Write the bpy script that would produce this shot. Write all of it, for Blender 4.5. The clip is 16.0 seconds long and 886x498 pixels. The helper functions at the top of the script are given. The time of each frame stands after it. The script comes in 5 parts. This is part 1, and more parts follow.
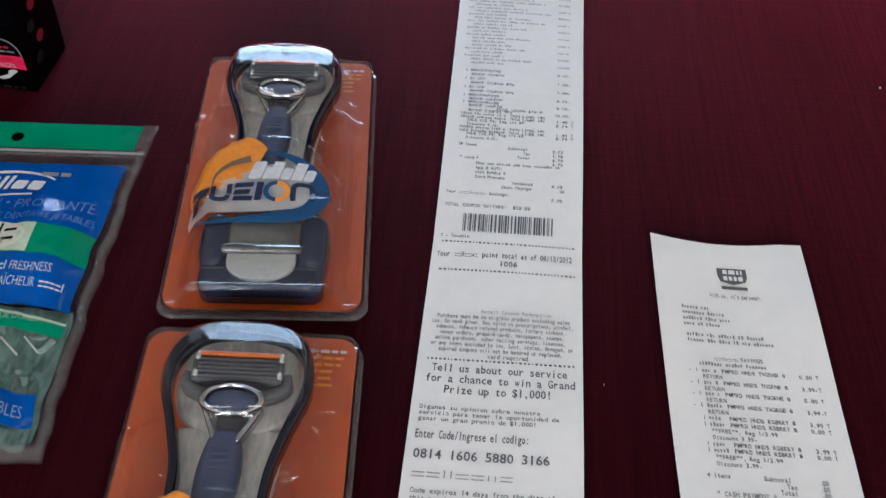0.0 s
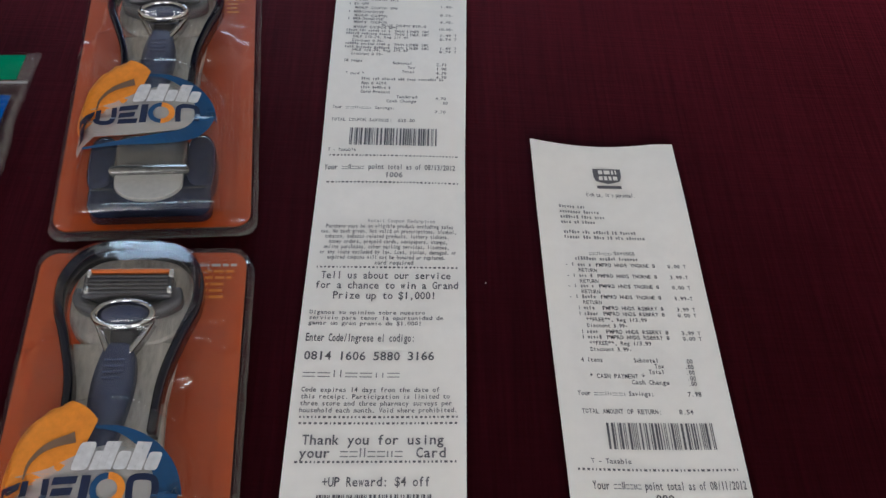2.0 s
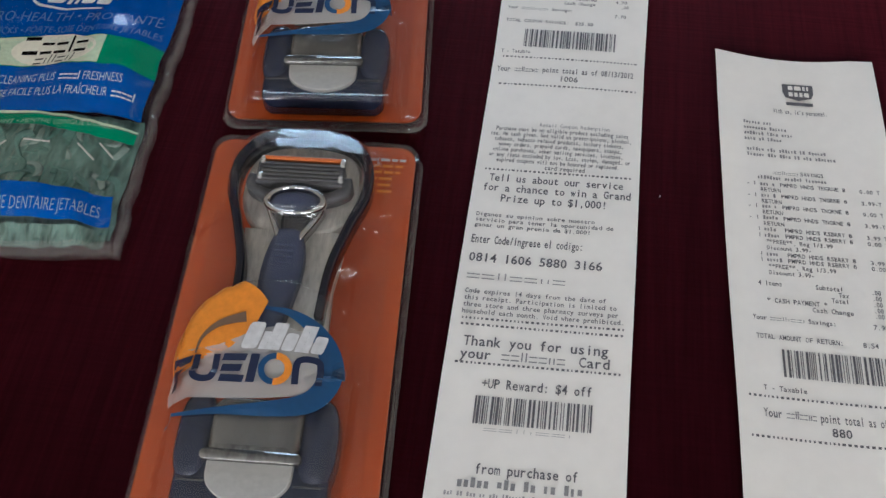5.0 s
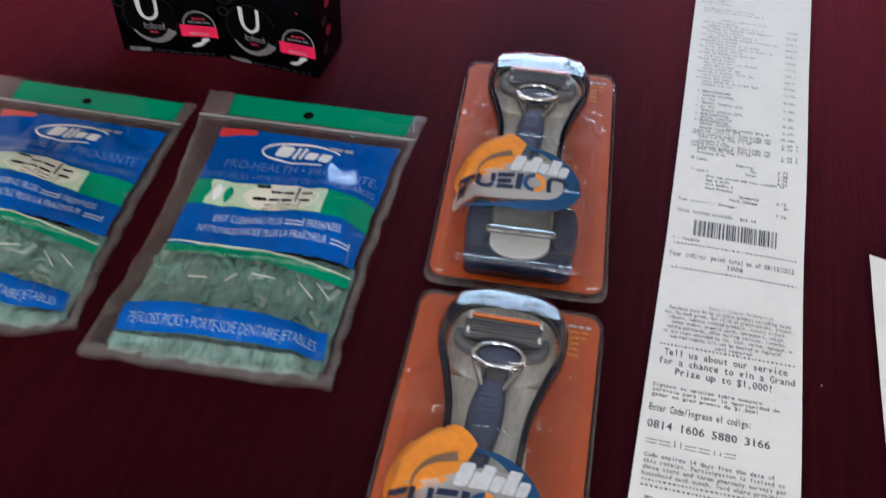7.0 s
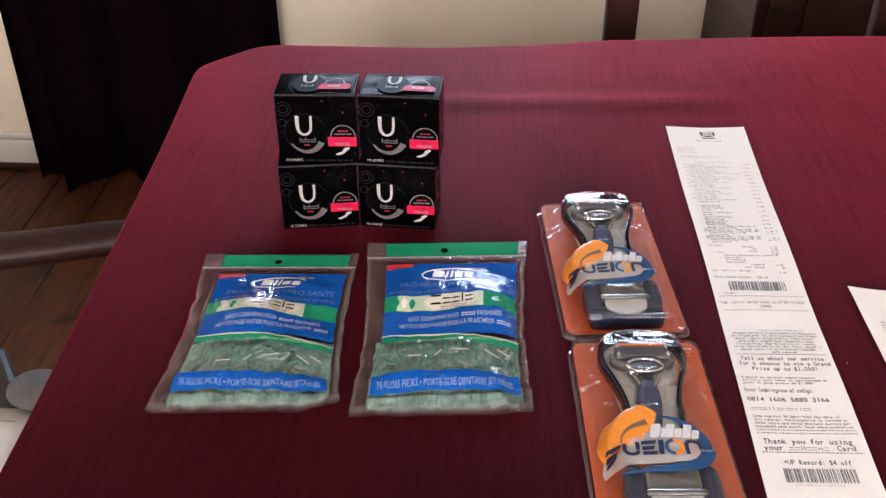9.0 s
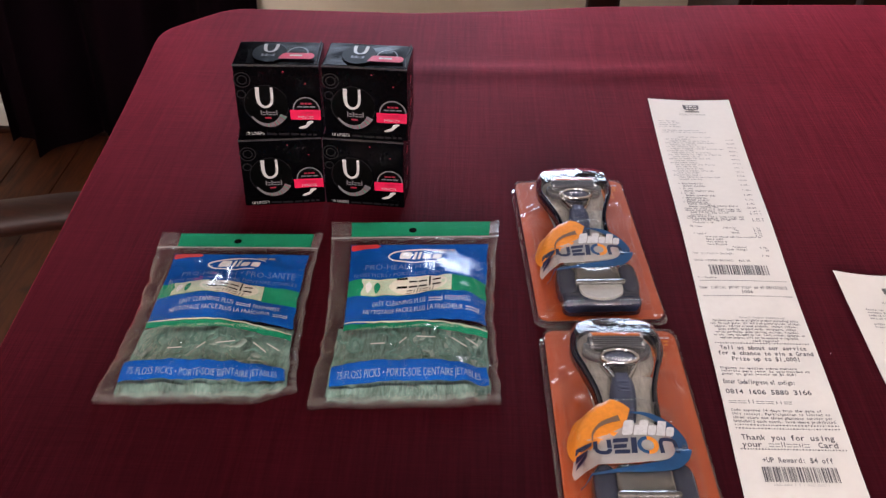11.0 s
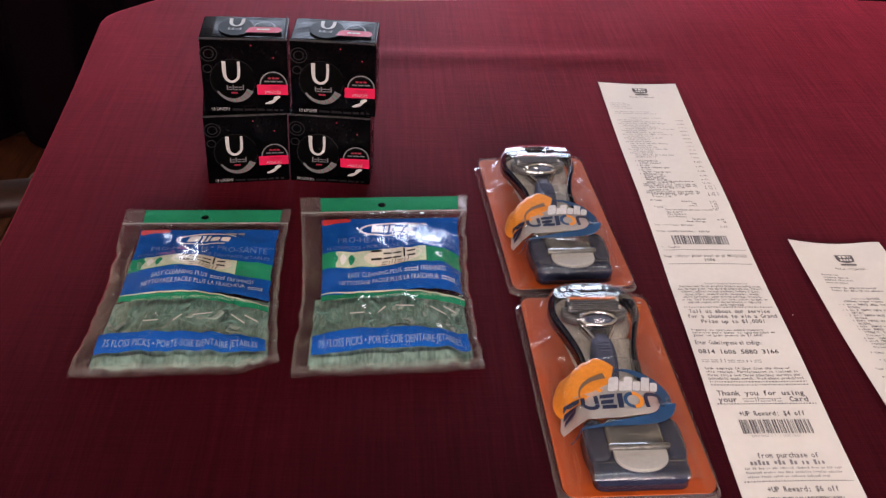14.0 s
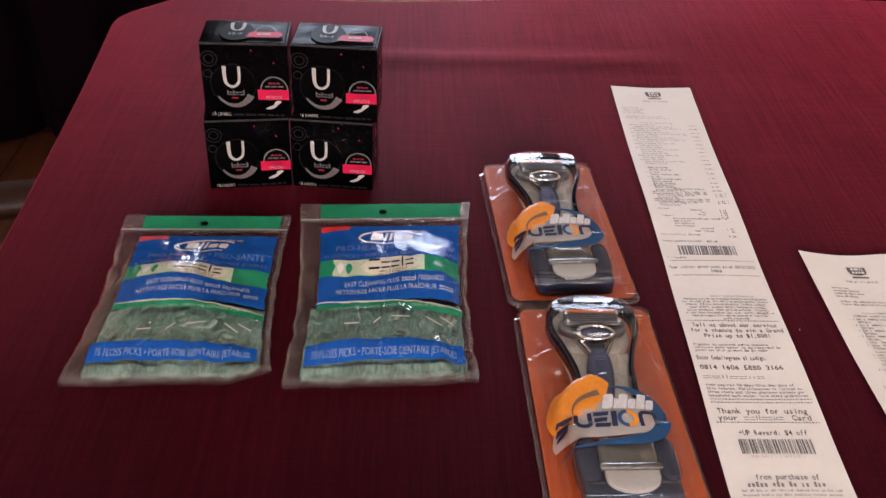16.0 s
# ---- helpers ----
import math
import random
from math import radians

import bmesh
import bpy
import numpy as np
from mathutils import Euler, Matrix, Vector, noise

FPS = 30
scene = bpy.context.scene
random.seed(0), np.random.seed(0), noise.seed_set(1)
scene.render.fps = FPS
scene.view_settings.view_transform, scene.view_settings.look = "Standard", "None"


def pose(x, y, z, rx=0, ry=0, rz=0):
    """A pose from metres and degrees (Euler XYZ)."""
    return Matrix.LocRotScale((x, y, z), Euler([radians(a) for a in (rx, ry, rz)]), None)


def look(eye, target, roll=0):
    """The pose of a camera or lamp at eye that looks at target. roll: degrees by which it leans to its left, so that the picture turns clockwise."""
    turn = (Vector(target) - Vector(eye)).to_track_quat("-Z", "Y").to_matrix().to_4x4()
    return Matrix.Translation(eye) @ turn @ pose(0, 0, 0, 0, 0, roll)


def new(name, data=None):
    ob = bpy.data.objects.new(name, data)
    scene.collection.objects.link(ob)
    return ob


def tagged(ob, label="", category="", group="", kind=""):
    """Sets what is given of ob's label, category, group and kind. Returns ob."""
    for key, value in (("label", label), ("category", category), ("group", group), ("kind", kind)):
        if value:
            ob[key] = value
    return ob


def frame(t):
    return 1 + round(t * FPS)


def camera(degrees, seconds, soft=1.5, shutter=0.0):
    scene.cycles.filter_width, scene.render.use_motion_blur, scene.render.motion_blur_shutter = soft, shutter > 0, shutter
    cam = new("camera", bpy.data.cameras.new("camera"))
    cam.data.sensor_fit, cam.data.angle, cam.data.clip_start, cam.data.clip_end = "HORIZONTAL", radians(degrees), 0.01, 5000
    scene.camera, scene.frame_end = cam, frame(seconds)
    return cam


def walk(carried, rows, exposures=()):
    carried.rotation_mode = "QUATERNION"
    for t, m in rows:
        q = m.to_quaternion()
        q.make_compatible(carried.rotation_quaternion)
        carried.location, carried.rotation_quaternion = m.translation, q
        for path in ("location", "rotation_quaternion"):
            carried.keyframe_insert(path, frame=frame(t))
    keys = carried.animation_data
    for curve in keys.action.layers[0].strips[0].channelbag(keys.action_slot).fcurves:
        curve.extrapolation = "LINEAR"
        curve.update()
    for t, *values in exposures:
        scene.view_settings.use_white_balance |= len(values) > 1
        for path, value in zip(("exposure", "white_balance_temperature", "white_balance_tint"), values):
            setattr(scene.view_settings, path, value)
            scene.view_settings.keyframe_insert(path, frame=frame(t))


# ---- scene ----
cam = camera(48.7, 16.0, soft=1.4, shutter=0.3)
PATH = [
    (0, (-0.021, 0.046, 1.126), (-0.04, 1.372, -0.371), 4.2),
    (0.5, (-0.007, 0.048, 1.131), (-0.008, 1.292, -0.435), 4.7),
    (1, (0.01, 0.034, 1.136), (0.098, 1.231, -0.464), 5.4),
    (1.5, (0.011, 0.024, 1.14), (0.148, 1.258, -0.427), 6.1),
    (2, (0.004, 0.027, 1.136), (0.123, 1.245, -0.446), 6.3),
    (2.5, (0.003, 0.032, 1.134), (0.088, 1.258, -0.444), 5.8),
    (3, (0.005, 0.032, 1.127), (0.075, 1.235, -0.469), 5.4),
    (3.5, (-0.002, 0.035, 1.122), (0.094, 1.226, -0.482), 6.0),
    (4, (-0.019, 0.027, 1.115), (-0.045, 1.185, -0.516), 4.0),
    (4.2, (-0.005, 0.023, 1.119), (-0.122, 1.148, -0.53), -0.8),
    (6.3, (-0.024, 0.026, 1.118), (-0.213, 1.092, -0.564), 0.7),
    (6.5, (-0.022, 0.025, 1.135), (-0.257, 1.145, -0.505), -1.1),
    (6.8, (-0.062, -0.012, 1.121), (-0.289, 1.315, -0.357), 1.7),
    (7, (-0.077, -0.014, 1.161), (-0.351, 1.293, -0.328), 2.0),
    (7.5, (-0.157, -0.075, 1.187), (-0.368, 1.406, -0.14), 0.2),
    (8, (-0.217, -0.205, 1.207), (-0.332, 1.37, -0.02), 0.7),
    (8.5, (-0.231, -0.271, 1.236), (-0.313, 1.366, 0.089), 1.9),
    (9, (-0.223, -0.27, 1.238), (-0.3, 1.381, 0.112), -0.0),
    (9.5, (-0.213, -0.259, 1.234), (-0.277, 1.38, 0.09), 0.3),
    (10, (-0.206, -0.24, 1.235), (-0.27, 1.375, 0.057), 0.4),
    (10.2, (-0.21, -0.234, 1.237), (-0.262, 1.371, 0.045), 0.8),
    (12.3, (-0.21, -0.224, 1.209), (-0.249, 1.389, 0.027), 0.7),
    (12.5, (-0.211, -0.221, 1.225), (-0.241, 1.375, 0.019), 0.4),
    (13, (-0.218, -0.248, 1.214), (-0.138, 1.392, 0.072), 1.0),
    (13.5, (-0.235, -0.255, 1.219), (-0.162, 1.35, 0.028), 0.8),
    (14, (-0.256, -0.251, 1.205), (-0.124, 1.37, 0.041), 3.9),
    (14.5, (-0.24, -0.236, 1.214), (-0.188, 1.386, 0.045), 1.2),
    (15, (-0.228, -0.233, 1.219), (-0.229, 1.423, 0.099), -1.7),
    (15.5, (-0.225, -0.235, 1.21), (-0.212, 1.418, 0.084), -0.5),
    (16, (-0.231, -0.236, 1.209), (-0.164, 1.379, 0.032), 3.1),
]
walk(cam, [(t, look(eye, target, roll)) for t, eye, target, roll in PATH],
     [(0.0, -0.40, 5650, 12), (1.0, -0.43, 5750, 12), (1.6, -0.70, 5850, 12), (4.0, -0.73, 5850, 11), (6.3, -0.32, 5700, 11), (7.2, -0.11, 5750, 13), (8.1, 0.36, 6600, 20), (9.0, 0.13, 6450, 23), (10.0, 0.03, 6300, 23), (12.4, -0.17, 6950, 28), (13.0, -0.17, 6950, 28), (13.5, -0.55, 6600, 26), (14.0, -0.22, 6850, 28), (15.2, -0.19, 6950, 28), (16.0, -0.28, 6950, 28)])

# ---- world and lamps ----
TOP = 0.755
world = bpy.data.worlds.new("world")
scene.world = world
world.use_nodes = True
wn = world.node_tree.nodes
sky = wn.new("ShaderNodeTexSky")
sky.sky_type, sky.sun_disc = "NISHITA", False
sky.sun_elevation, sky.sun_rotation = radians(40), radians(150)
world.node_tree.links.new(sky.outputs[0], wn["Background"].inputs[0])
wn["Background"].inputs[1].default_value = 0.1


def window_lamp(x, y, z, rx, rz, w, h, watts, color):
    """Daylight in a window's opening."""
    lamp = bpy.data.lights.new("window_daylight", "AREA")
    lamp.shape, lamp.size, lamp.size_y, lamp.energy, lamp.color = "RECTANGLE", w, h, watts, color
    new("window_daylight", lamp).matrix_basis = pose(x, y, z, rx, 0, rz)


FAR_WIN = (-0.70, 0.42, 0.66, 1.53)      # x0, x1, z0, z1 in the far wall
# unseen near-wall windows, added as fill light for the front sides
NEAR_FILL_WIN = ((-1.15, -0.35, 0.95, 2.15), (0.15, 0.95, 0.95, 2.15))
Y_FAR, Y_NEAR, X_W, X_E, Z_CEIL = 1.88, -2.3, -2.3, 2.4, 2.5
window_lamp((FAR_WIN[0] + FAR_WIN[1]) / 2, Y_FAR + 0.13, (FAR_WIN[2] + FAR_WIN[3]) / 2, -90, 0, FAR_WIN[1] - FAR_WIN[0], FAR_WIN[3] - FAR_WIN[2], 46, (0.62, 0.82, 1.0))
for nx0, nx1, nz0, nz1 in NEAR_FILL_WIN:
    window_lamp((nx0 + nx1) / 2, Y_NEAR - 0.13, (nz0 + nz1) / 2, 90, 0, nx1 - nx0, nz1 - nz0, 70, (1.0, 0.95, 0.89))

# ---- materials ----


def shader(name, color, rough=0.5, metal=0.0, spec=0.5):
    m = bpy.data.materials.new(name)
    m.use_nodes = True
    b = m.node_tree.nodes["Principled BSDF"]
    b.inputs["Base Color"].default_value = (*color, 1)
    b.inputs["Roughness"].default_value = rough
    b.inputs["Metallic"].default_value = metal
    b.inputs["Specular IOR Level"].default_value = spec
    return m, m.node_tree.nodes, m.node_tree.links, b


def vary(m, nodes, links, b, color, amount=0.25, scale=30.0, bump=0.0, bscale=200.0, stretch=(1, 1, 1)):
    """Two scales of colour variation and a fine relief, in object space."""
    tc = nodes.new("ShaderNodeTexCoord")
    mp = nodes.new("ShaderNodeMapping")
    mp.inputs["Scale"].default_value = stretch
    links.new(tc.outputs["Object"], mp.inputs[0])
    big, fine = nodes.new("ShaderNodeTexNoise"), nodes.new("ShaderNodeTexNoise")
    big.inputs["Scale"].default_value, fine.inputs["Scale"].default_value = scale, scale * 7
    big.inputs["Detail"].default_value = fine.inputs["Detail"].default_value = 4
    for n in (big, fine):
        links.new(mp.outputs[0], n.inputs["Vector"])
    add = nodes.new("ShaderNodeMath")
    add.operation = "ADD"
    links.new(big.outputs[0], add.inputs[0])
    links.new(fine.outputs[0], add.inputs[1])
    mr = nodes.new("ShaderNodeMapRange")
    mr.inputs[1].default_value, mr.inputs[2].default_value = 0.6, 1.4
    mr.inputs[3].default_value, mr.inputs[4].default_value = 1 - amount, 1 + amount
    links.new(add.outputs[0], mr.inputs[0])
    mul = nodes.new("ShaderNodeVectorMath")
    mul.operation = "SCALE"
    mul.inputs[0].default_value = color
    links.new(mr.outputs[0], mul.inputs["Scale"])
    links.new(mul.outputs[0], b.inputs["Base Color"])
    if bump:
        n = nodes.new("ShaderNodeTexNoise")
        n.inputs["Scale"].default_value, n.inputs["Detail"].default_value = bscale, 3
        links.new(mp.outputs[0], n.inputs["Vector"])
        bp = nodes.new("ShaderNodeBump")
        bp.inputs["Strength"].default_value, bp.inputs["Distance"].default_value = bump, 0.001
        links.new(n.outputs[0], bp.inputs["Height"])
        links.new(bp.outputs[0], b.inputs["Normal"])
    return m


def plain(name, color, rough=0.5, metal=0.0, amount=0.12, scale=60.0, bump=0.1, bscale=400.0, spec=0.5, stretch=(1, 1, 1)):
    m, n, l, b = shader(name, color, rough, metal, spec)
    return vary(m, n, l, b, color, amount, scale, bump, bscale, stretch)


def clear_film(name, milk, tint, gloss_rough, ior, bump, bscale, crinkle=0.0):
    """Thin clear plastic: see-through, a little milky, glossy by Fresnel."""
    m = bpy.data.materials.new(name)
    m.use_nodes = True
    n, l = m.node_tree.nodes, m.node_tree.links
    n.remove(n["Principled BSDF"])
    out = n["Material Output"]
    tr, df, gl, fr = n.new("ShaderNodeBsdfTransparent"), n.new("ShaderNodeBsdfDiffuse"), n.new("ShaderNodeBsdfGlossy"), n.new("ShaderNodeLayerWeight")
    tr.inputs[0].default_value = (*tint, 1)
    df.inputs[0].default_value = (0.75, 0.74, 0.73, 1)
    gl.inputs[0].default_value = (1, 1, 1, 1)
    gl.inputs["Roughness"].default_value = gloss_rough
    f0 = ((ior - 1) / (ior + 1)) ** 2
    fr.inputs["Blend"].default_value = 0.5
    up, mad = n.new("ShaderNodeMath"), n.new("ShaderNodeMath")
    up.operation, mad.operation = "POWER", "MULTIPLY_ADD"
    up.inputs[1].default_value = 5
    mad.inputs[1].default_value, mad.inputs[2].default_value = 1 - f0, f0
    l.new(fr.outputs["Facing"], up.inputs[0])
    l.new(up.outputs[0], mad.inputs[0])
    a, c = n.new("ShaderNodeMixShader"), n.new("ShaderNodeMixShader")
    a.inputs[0].default_value = milk
    l.new(tr.outputs[0], a.inputs[1])
    l.new(df.outputs[0], a.inputs[2])
    l.new(mad.outputs[0], c.inputs[0])
    l.new(a.outputs[0], c.inputs[1])
    l.new(gl.outputs[0], c.inputs[2])
    l.new(c.outputs[0], out.inputs[0])
    tc, nz, bp = n.new("ShaderNodeTexCoord"), n.new("ShaderNodeTexNoise"), n.new("ShaderNodeBump")
    nz.inputs["Scale"].default_value, nz.inputs["Detail"].default_value = bscale, 2
    bp.inputs["Strength"].default_value, bp.inputs["Distance"].default_value = bump, 0.004
    l.new(tc.outputs["Object"], nz.inputs["Vector"])
    height = nz.outputs[0]
    if crinkle:
        vo, mix = n.new("ShaderNodeTexVoronoi"), n.new("ShaderNodeMath")
        vo.inputs["Scale"].default_value = bscale * 3.2
        wob, sh = n.new("ShaderNodeVectorMath"), n.new("ShaderNodeVectorMath")
        sh.operation, wob.operation = "SCALE", "ADD"
        sh.inputs["Scale"].default_value = 0.02
        l.new(nz.outputs["Color"], sh.inputs[0])
        l.new(tc.outputs["Object"], wob.inputs[0])
        l.new(sh.outputs[0], wob.inputs[1])
        l.new(wob.outputs[0], vo.inputs["Vector"])
        mix.operation = "MULTIPLY_ADD"
        mix.inputs[1].default_value = crinkle
        l.new(vo.outputs["Distance"], mix.inputs[0])
        l.new(nz.outputs[0], mix.inputs[2])
        height = mix.outputs[0]
    l.new(height, bp.inputs["Height"])
    l.new(bp.outputs[0], gl.inputs["Normal"])
    l.new(bp.outputs[0], fr.inputs["Normal"])
    return m


CLOTHCOL = (0.0110, 0.0010, 0.0021)


def cloth_material():
    """Burgundy ribbed tablecloth: ribs run along the table, with slubs and a soft sheen."""
    m, n, l, b = shader("burgundy_cloth", CLOTHCOL, 0.75, 0, 0.05)
    b.inputs["Sheen Weight"].default_value = 0.80
    b.inputs["Specular Tint"].default_value = (1.0, 0.20, 0.28, 1)
    b.inputs["Sheen Roughness"].default_value = 0.38
    b.inputs["Sheen Tint"].default_value = (1.0, 0.088, 0.155, 1)
    tc, mp = n.new("ShaderNodeTexCoord"), n.new("ShaderNodeMapping")
    l.new(tc.outputs["Object"], mp.inputs[0])
    mp.inputs["Scale"].default_value = (1, 0.035, 1)
    rib, slub, big = n.new("ShaderNodeTexNoise"), n.new("ShaderNodeTexNoise"), n.new("ShaderNodeTexNoise")
    rib.inputs["Scale"].default_value, rib.inputs["Detail"].default_value = 620, 2
    slub.inputs["Scale"].default_value, slub.inputs["Detail"].default_value = 150, 4
    big.inputs["Scale"].default_value, big.inputs["Detail"].default_value = 7, 3
    l.new(mp.outputs[0], rib.inputs["Vector"])
    l.new(mp.outputs[0], slub.inputs["Vector"])
    l.new(tc.outputs["Object"], big.inputs["Vector"])
    weft, mp2 = n.new("ShaderNodeTexNoise"), n.new("ShaderNodeMapping")
    mp2.inputs["Scale"].default_value = (0.05, 1, 1)
    weft.inputs["Scale"].default_value, weft.inputs["Detail"].default_value = 700, 1
    l.new(tc.outputs["Object"], mp2.inputs[0])
    l.new(mp2.outputs[0], weft.inputs["Vector"])

    def total(*parts):
        last = None
        for sock, k in parts:
            mu = n.new("ShaderNodeMath")
            mu.operation = "MULTIPLY_ADD"
            mu.inputs[1].default_value, mu.inputs[2].default_value = k, 0
            l.new(sock, mu.inputs[0])
            if last is not None:
                l.new(last, mu.inputs[2])
            last = mu.outputs[0]
        return last
    v = total((rib.outputs[0], 0.9), (slub.outputs[0], 0.5), (big.outputs[0], 0.5), (weft.outputs[0], 0.35))
    mr = n.new("ShaderNodeMapRange")
    mr.inputs[1].default_value, mr.inputs[2].default_value, mr.inputs[3].default_value, mr.inputs[4].default_value = 0.85, 1.4, 0.45, 1.6
    l.new(v, mr.inputs[0])
    sc = n.new("ShaderNodeVectorMath")
    sc.operation = "SCALE"
    sc.inputs[0].default_value = CLOTHCOL
    l.new(mr.outputs[0], sc.inputs["Scale"])
    l.new(sc.outputs[0], b.inputs["Base Color"])
    ms, coarse = n.new("ShaderNodeMapRange"), n.new("ShaderNodeTexNoise")
    coarse.inputs["Scale"].default_value, coarse.inputs["Detail"].default_value = 260, 3
    l.new(mp.outputs[0], coarse.inputs["Vector"])
    cross = n.new("ShaderNodeTexNoise")
    cross.inputs["Scale"].default_value, cross.inputs["Detail"].default_value = 300, 3
    l.new(mp2.outputs[0], cross.inputs["Vector"])
    ms.inputs[1].default_value, ms.inputs[2].default_value, ms.inputs[3].default_value, ms.inputs[4].default_value = 0.75, 1.25, 0.62, 0.96
    l.new(total((coarse.outputs[0], 0.9), (cross.outputs[0], 0.6), (big.outputs[0], 0.5)), ms.inputs[0])
    l.new(ms.outputs[0], b.inputs["Sheen Weight"])
    bp = n.new("ShaderNodeBump")
    bp.inputs["Strength"].default_value, bp.inputs["Distance"].default_value = 0.35, 0.0006
    l.new(v, bp.inputs["Height"])
    l.new(bp.outputs[0], b.inputs["Normal"])
    return m


def wood_material(name, dark, light, rough, along, gloss=0.5, knots=False):
    m, n, l, b = shader(name, dark, rough, 0, gloss)
    b.inputs["Specular IOR Level"].default_value = 0.25
    tc, mp, info = n.new("ShaderNodeTexCoord"), n.new("ShaderNodeMapping"), n.new("ShaderNodeObjectInfo")
    mp.inputs["Scale"].default_value = along
    off = n.new("ShaderNodeVectorMath")
    off.operation = "MULTIPLY_ADD"
    off.inputs[1].default_value = (9.7, 5.3, 3.1)
    l.new(info.outputs["Random"], off.inputs[0])
    l.new(tc.outputs["Object"], off.inputs[2])
    l.new(off.outputs[0], mp.inputs[0])
    g, f = n.new("ShaderNodeTexNoise"), n.new("ShaderNodeTexNoise")
    g.inputs["Scale"].default_value, g.inputs["Detail"].default_value, g.inputs["Distortion"].default_value = 9, 6, 1.2
    f.inputs["Scale"].default_value, f.inputs["Detail"].default_value = 70, 3
    l.new(mp.outputs[0], g.inputs["Vector"])
    l.new(mp.outputs[0], f.inputs["Vector"])
    ramp = n.new("ShaderNodeValToRGB")
    ramp.color_ramp.elements[0].position, ramp.color_ramp.elements[1].position = 0.3, 0.72
    ramp.color_ramp.elements[0].color, ramp.color_ramp.elements[1].color = (*dark, 1), (*light, 1)
    mixv = n.new("ShaderNodeMath")
    mixv.operation = "MULTIPLY_ADD"
    mixv.inputs[1].default_value = 0.25
    l.new(f.outputs[0], mixv.inputs[0])
    sub = n.new("ShaderNodeMath")
    sub.operation = "MULTIPLY_ADD"
    sub.inputs[1].default_value, sub.inputs[2].default_value = 0.85, 0.0
    l.new(g.outputs[0], sub.inputs[0])
    l.new(sub.outputs[0], mixv.inputs[2])
    last = mixv.outputs[0]
    if knots:
        kn, km = n.new("ShaderNodeTexNoise"), n.new("ShaderNodeMapRange")
        kn.inputs["Scale"].default_value, kn.inputs["Detail"].default_value = 8, 2
        l.new(off.outputs[0], kn.inputs["Vector"])
        km.inputs[1].default_value, km.inputs[2].default_value, km.inputs[3].default_value, km.inputs[4].default_value = 0.62, 0.72, 0, -0.5
        l.new(kn.outputs[0], km.inputs[0])
        ad = n.new("ShaderNodeMath")
        ad.operation = "ADD"
        l.new(last, ad.inputs[0])
        l.new(km.outputs[0], ad.inputs[1])
        last = ad.outputs[0]
    tone = n.new("ShaderNodeMath")
    tone.operation = "MULTIPLY_ADD"
    tone.inputs[1].default_value, tone.inputs[2].default_value = 0.25, -0.12
    l.new(info.outputs["Random"], tone.inputs[0])
    ad2 = n.new("ShaderNodeMath")
    ad2.operation = "ADD"
    l.new(last, ad2.inputs[0])
    l.new(tone.outputs[0], ad2.inputs[1])
    l.new(ad2.outputs[0], ramp.inputs[0])
    l.new(ramp.outputs[0], b.inputs["Base Color"])
    bp = n.new("ShaderNodeBump")
    bp.inputs["Strength"].default_value, bp.inputs["Distance"].default_value = 0.15, 0.001
    l.new(f.outputs[0], bp.inputs["Height"])
    l.new(bp.outputs[0], b.inputs["Normal"])
    return m


CLOTH = cloth_material()
FLOORWOOD = wood_material("brown_floorboard", (0.026, 0.0068, 0.003), (0.10, 0.029, 0.011), 0.55, (6, 0.6, 6), knots=True)
DARKWOOD = wood_material("dark_cherry_wood", (0.008, 0.003, 0.002), (0.036, 0.0105, 0.006), 0.45, (1, 8, 8), 0.3)
WALL = plain("beige_wall_paint", (0.90, 0.825, 0.665), 0.75, amount=0.04, scale=3, bump=0.25, bscale=350)
WHITEPAINT = plain("white_trim_paint", (0.78, 0.76, 0.72), 0.4, amount=0.04, scale=6)
CEILPAINT = plain("ceiling_paint", (0.78, 0.77, 0.74), 0.9, amount=0.03, scale=3, bump=0.3)
CURTAIN = plain("plum_curtain", (0.0042, 0.0011, 0.0028), 0.95, spec=0.05, amount=0.35, scale=12, bump=0.4, bscale=900)
PAPER = plain("thermal_paper", (0.80, 0.775, 0.735), 0.55, amount=0.03, scale=25, bump=0.12, bscale=120, spec=0.3)
INK = plain("thermal_print", (0.11, 0.105, 0.115), 0.6, amount=0.3, scale=700, bump=0)
FAINT = plain("faint_print", (0.36, 0.35, 0.355), 0.6, amount=0.3, scale=700, bump=0)
CARDBLACK = plain("black_carton", (0.0010, 0.0009, 0.0012), 0.20, amount=0.4, scale=40, bump=0.15, bscale=60, spec=0.04)
CARDEDGE = plain("worn_carton_edge", (0.030, 0.028, 0.030), 0.6, amount=0.9, scale=120, spec=0.1)
PRINTSILVER = plain("silver_white_print", (0.38, 0.37, 0.36), 0.4, amount=0.2, spec=0.2)
PRINTDIM = plain("dim_grey_print", (0.11, 0.105, 0.11), 0.45)
PRINTDISC = plain("deep_black_print", (0.0010, 0.0010, 0.0010), 0.35, spec=0.03)
PRINTGREY = plain("dark_grey_print", (0.010, 0.009, 0.010), 0.4, spec=0.1)
LOGOMIST = clear_film("misty_white_print", 0.42, (0.98, 0.98, 0.98), 0.1, 1.3, 0.0, 30)
LOGOSLASH = plain("smoky_brown_print", (0.16, 0.095, 0.060), 0.4)
STRIP = plain("dull_orange_strip", (0.55, 0.13, 0.02), 0.4)
PRINTMID = plain("grey_print", (0.30, 0.29, 0.30), 0.45)
PRINTWHITE = plain("white_print", (0.80, 0.79, 0.77), 0.4, amount=0.06)
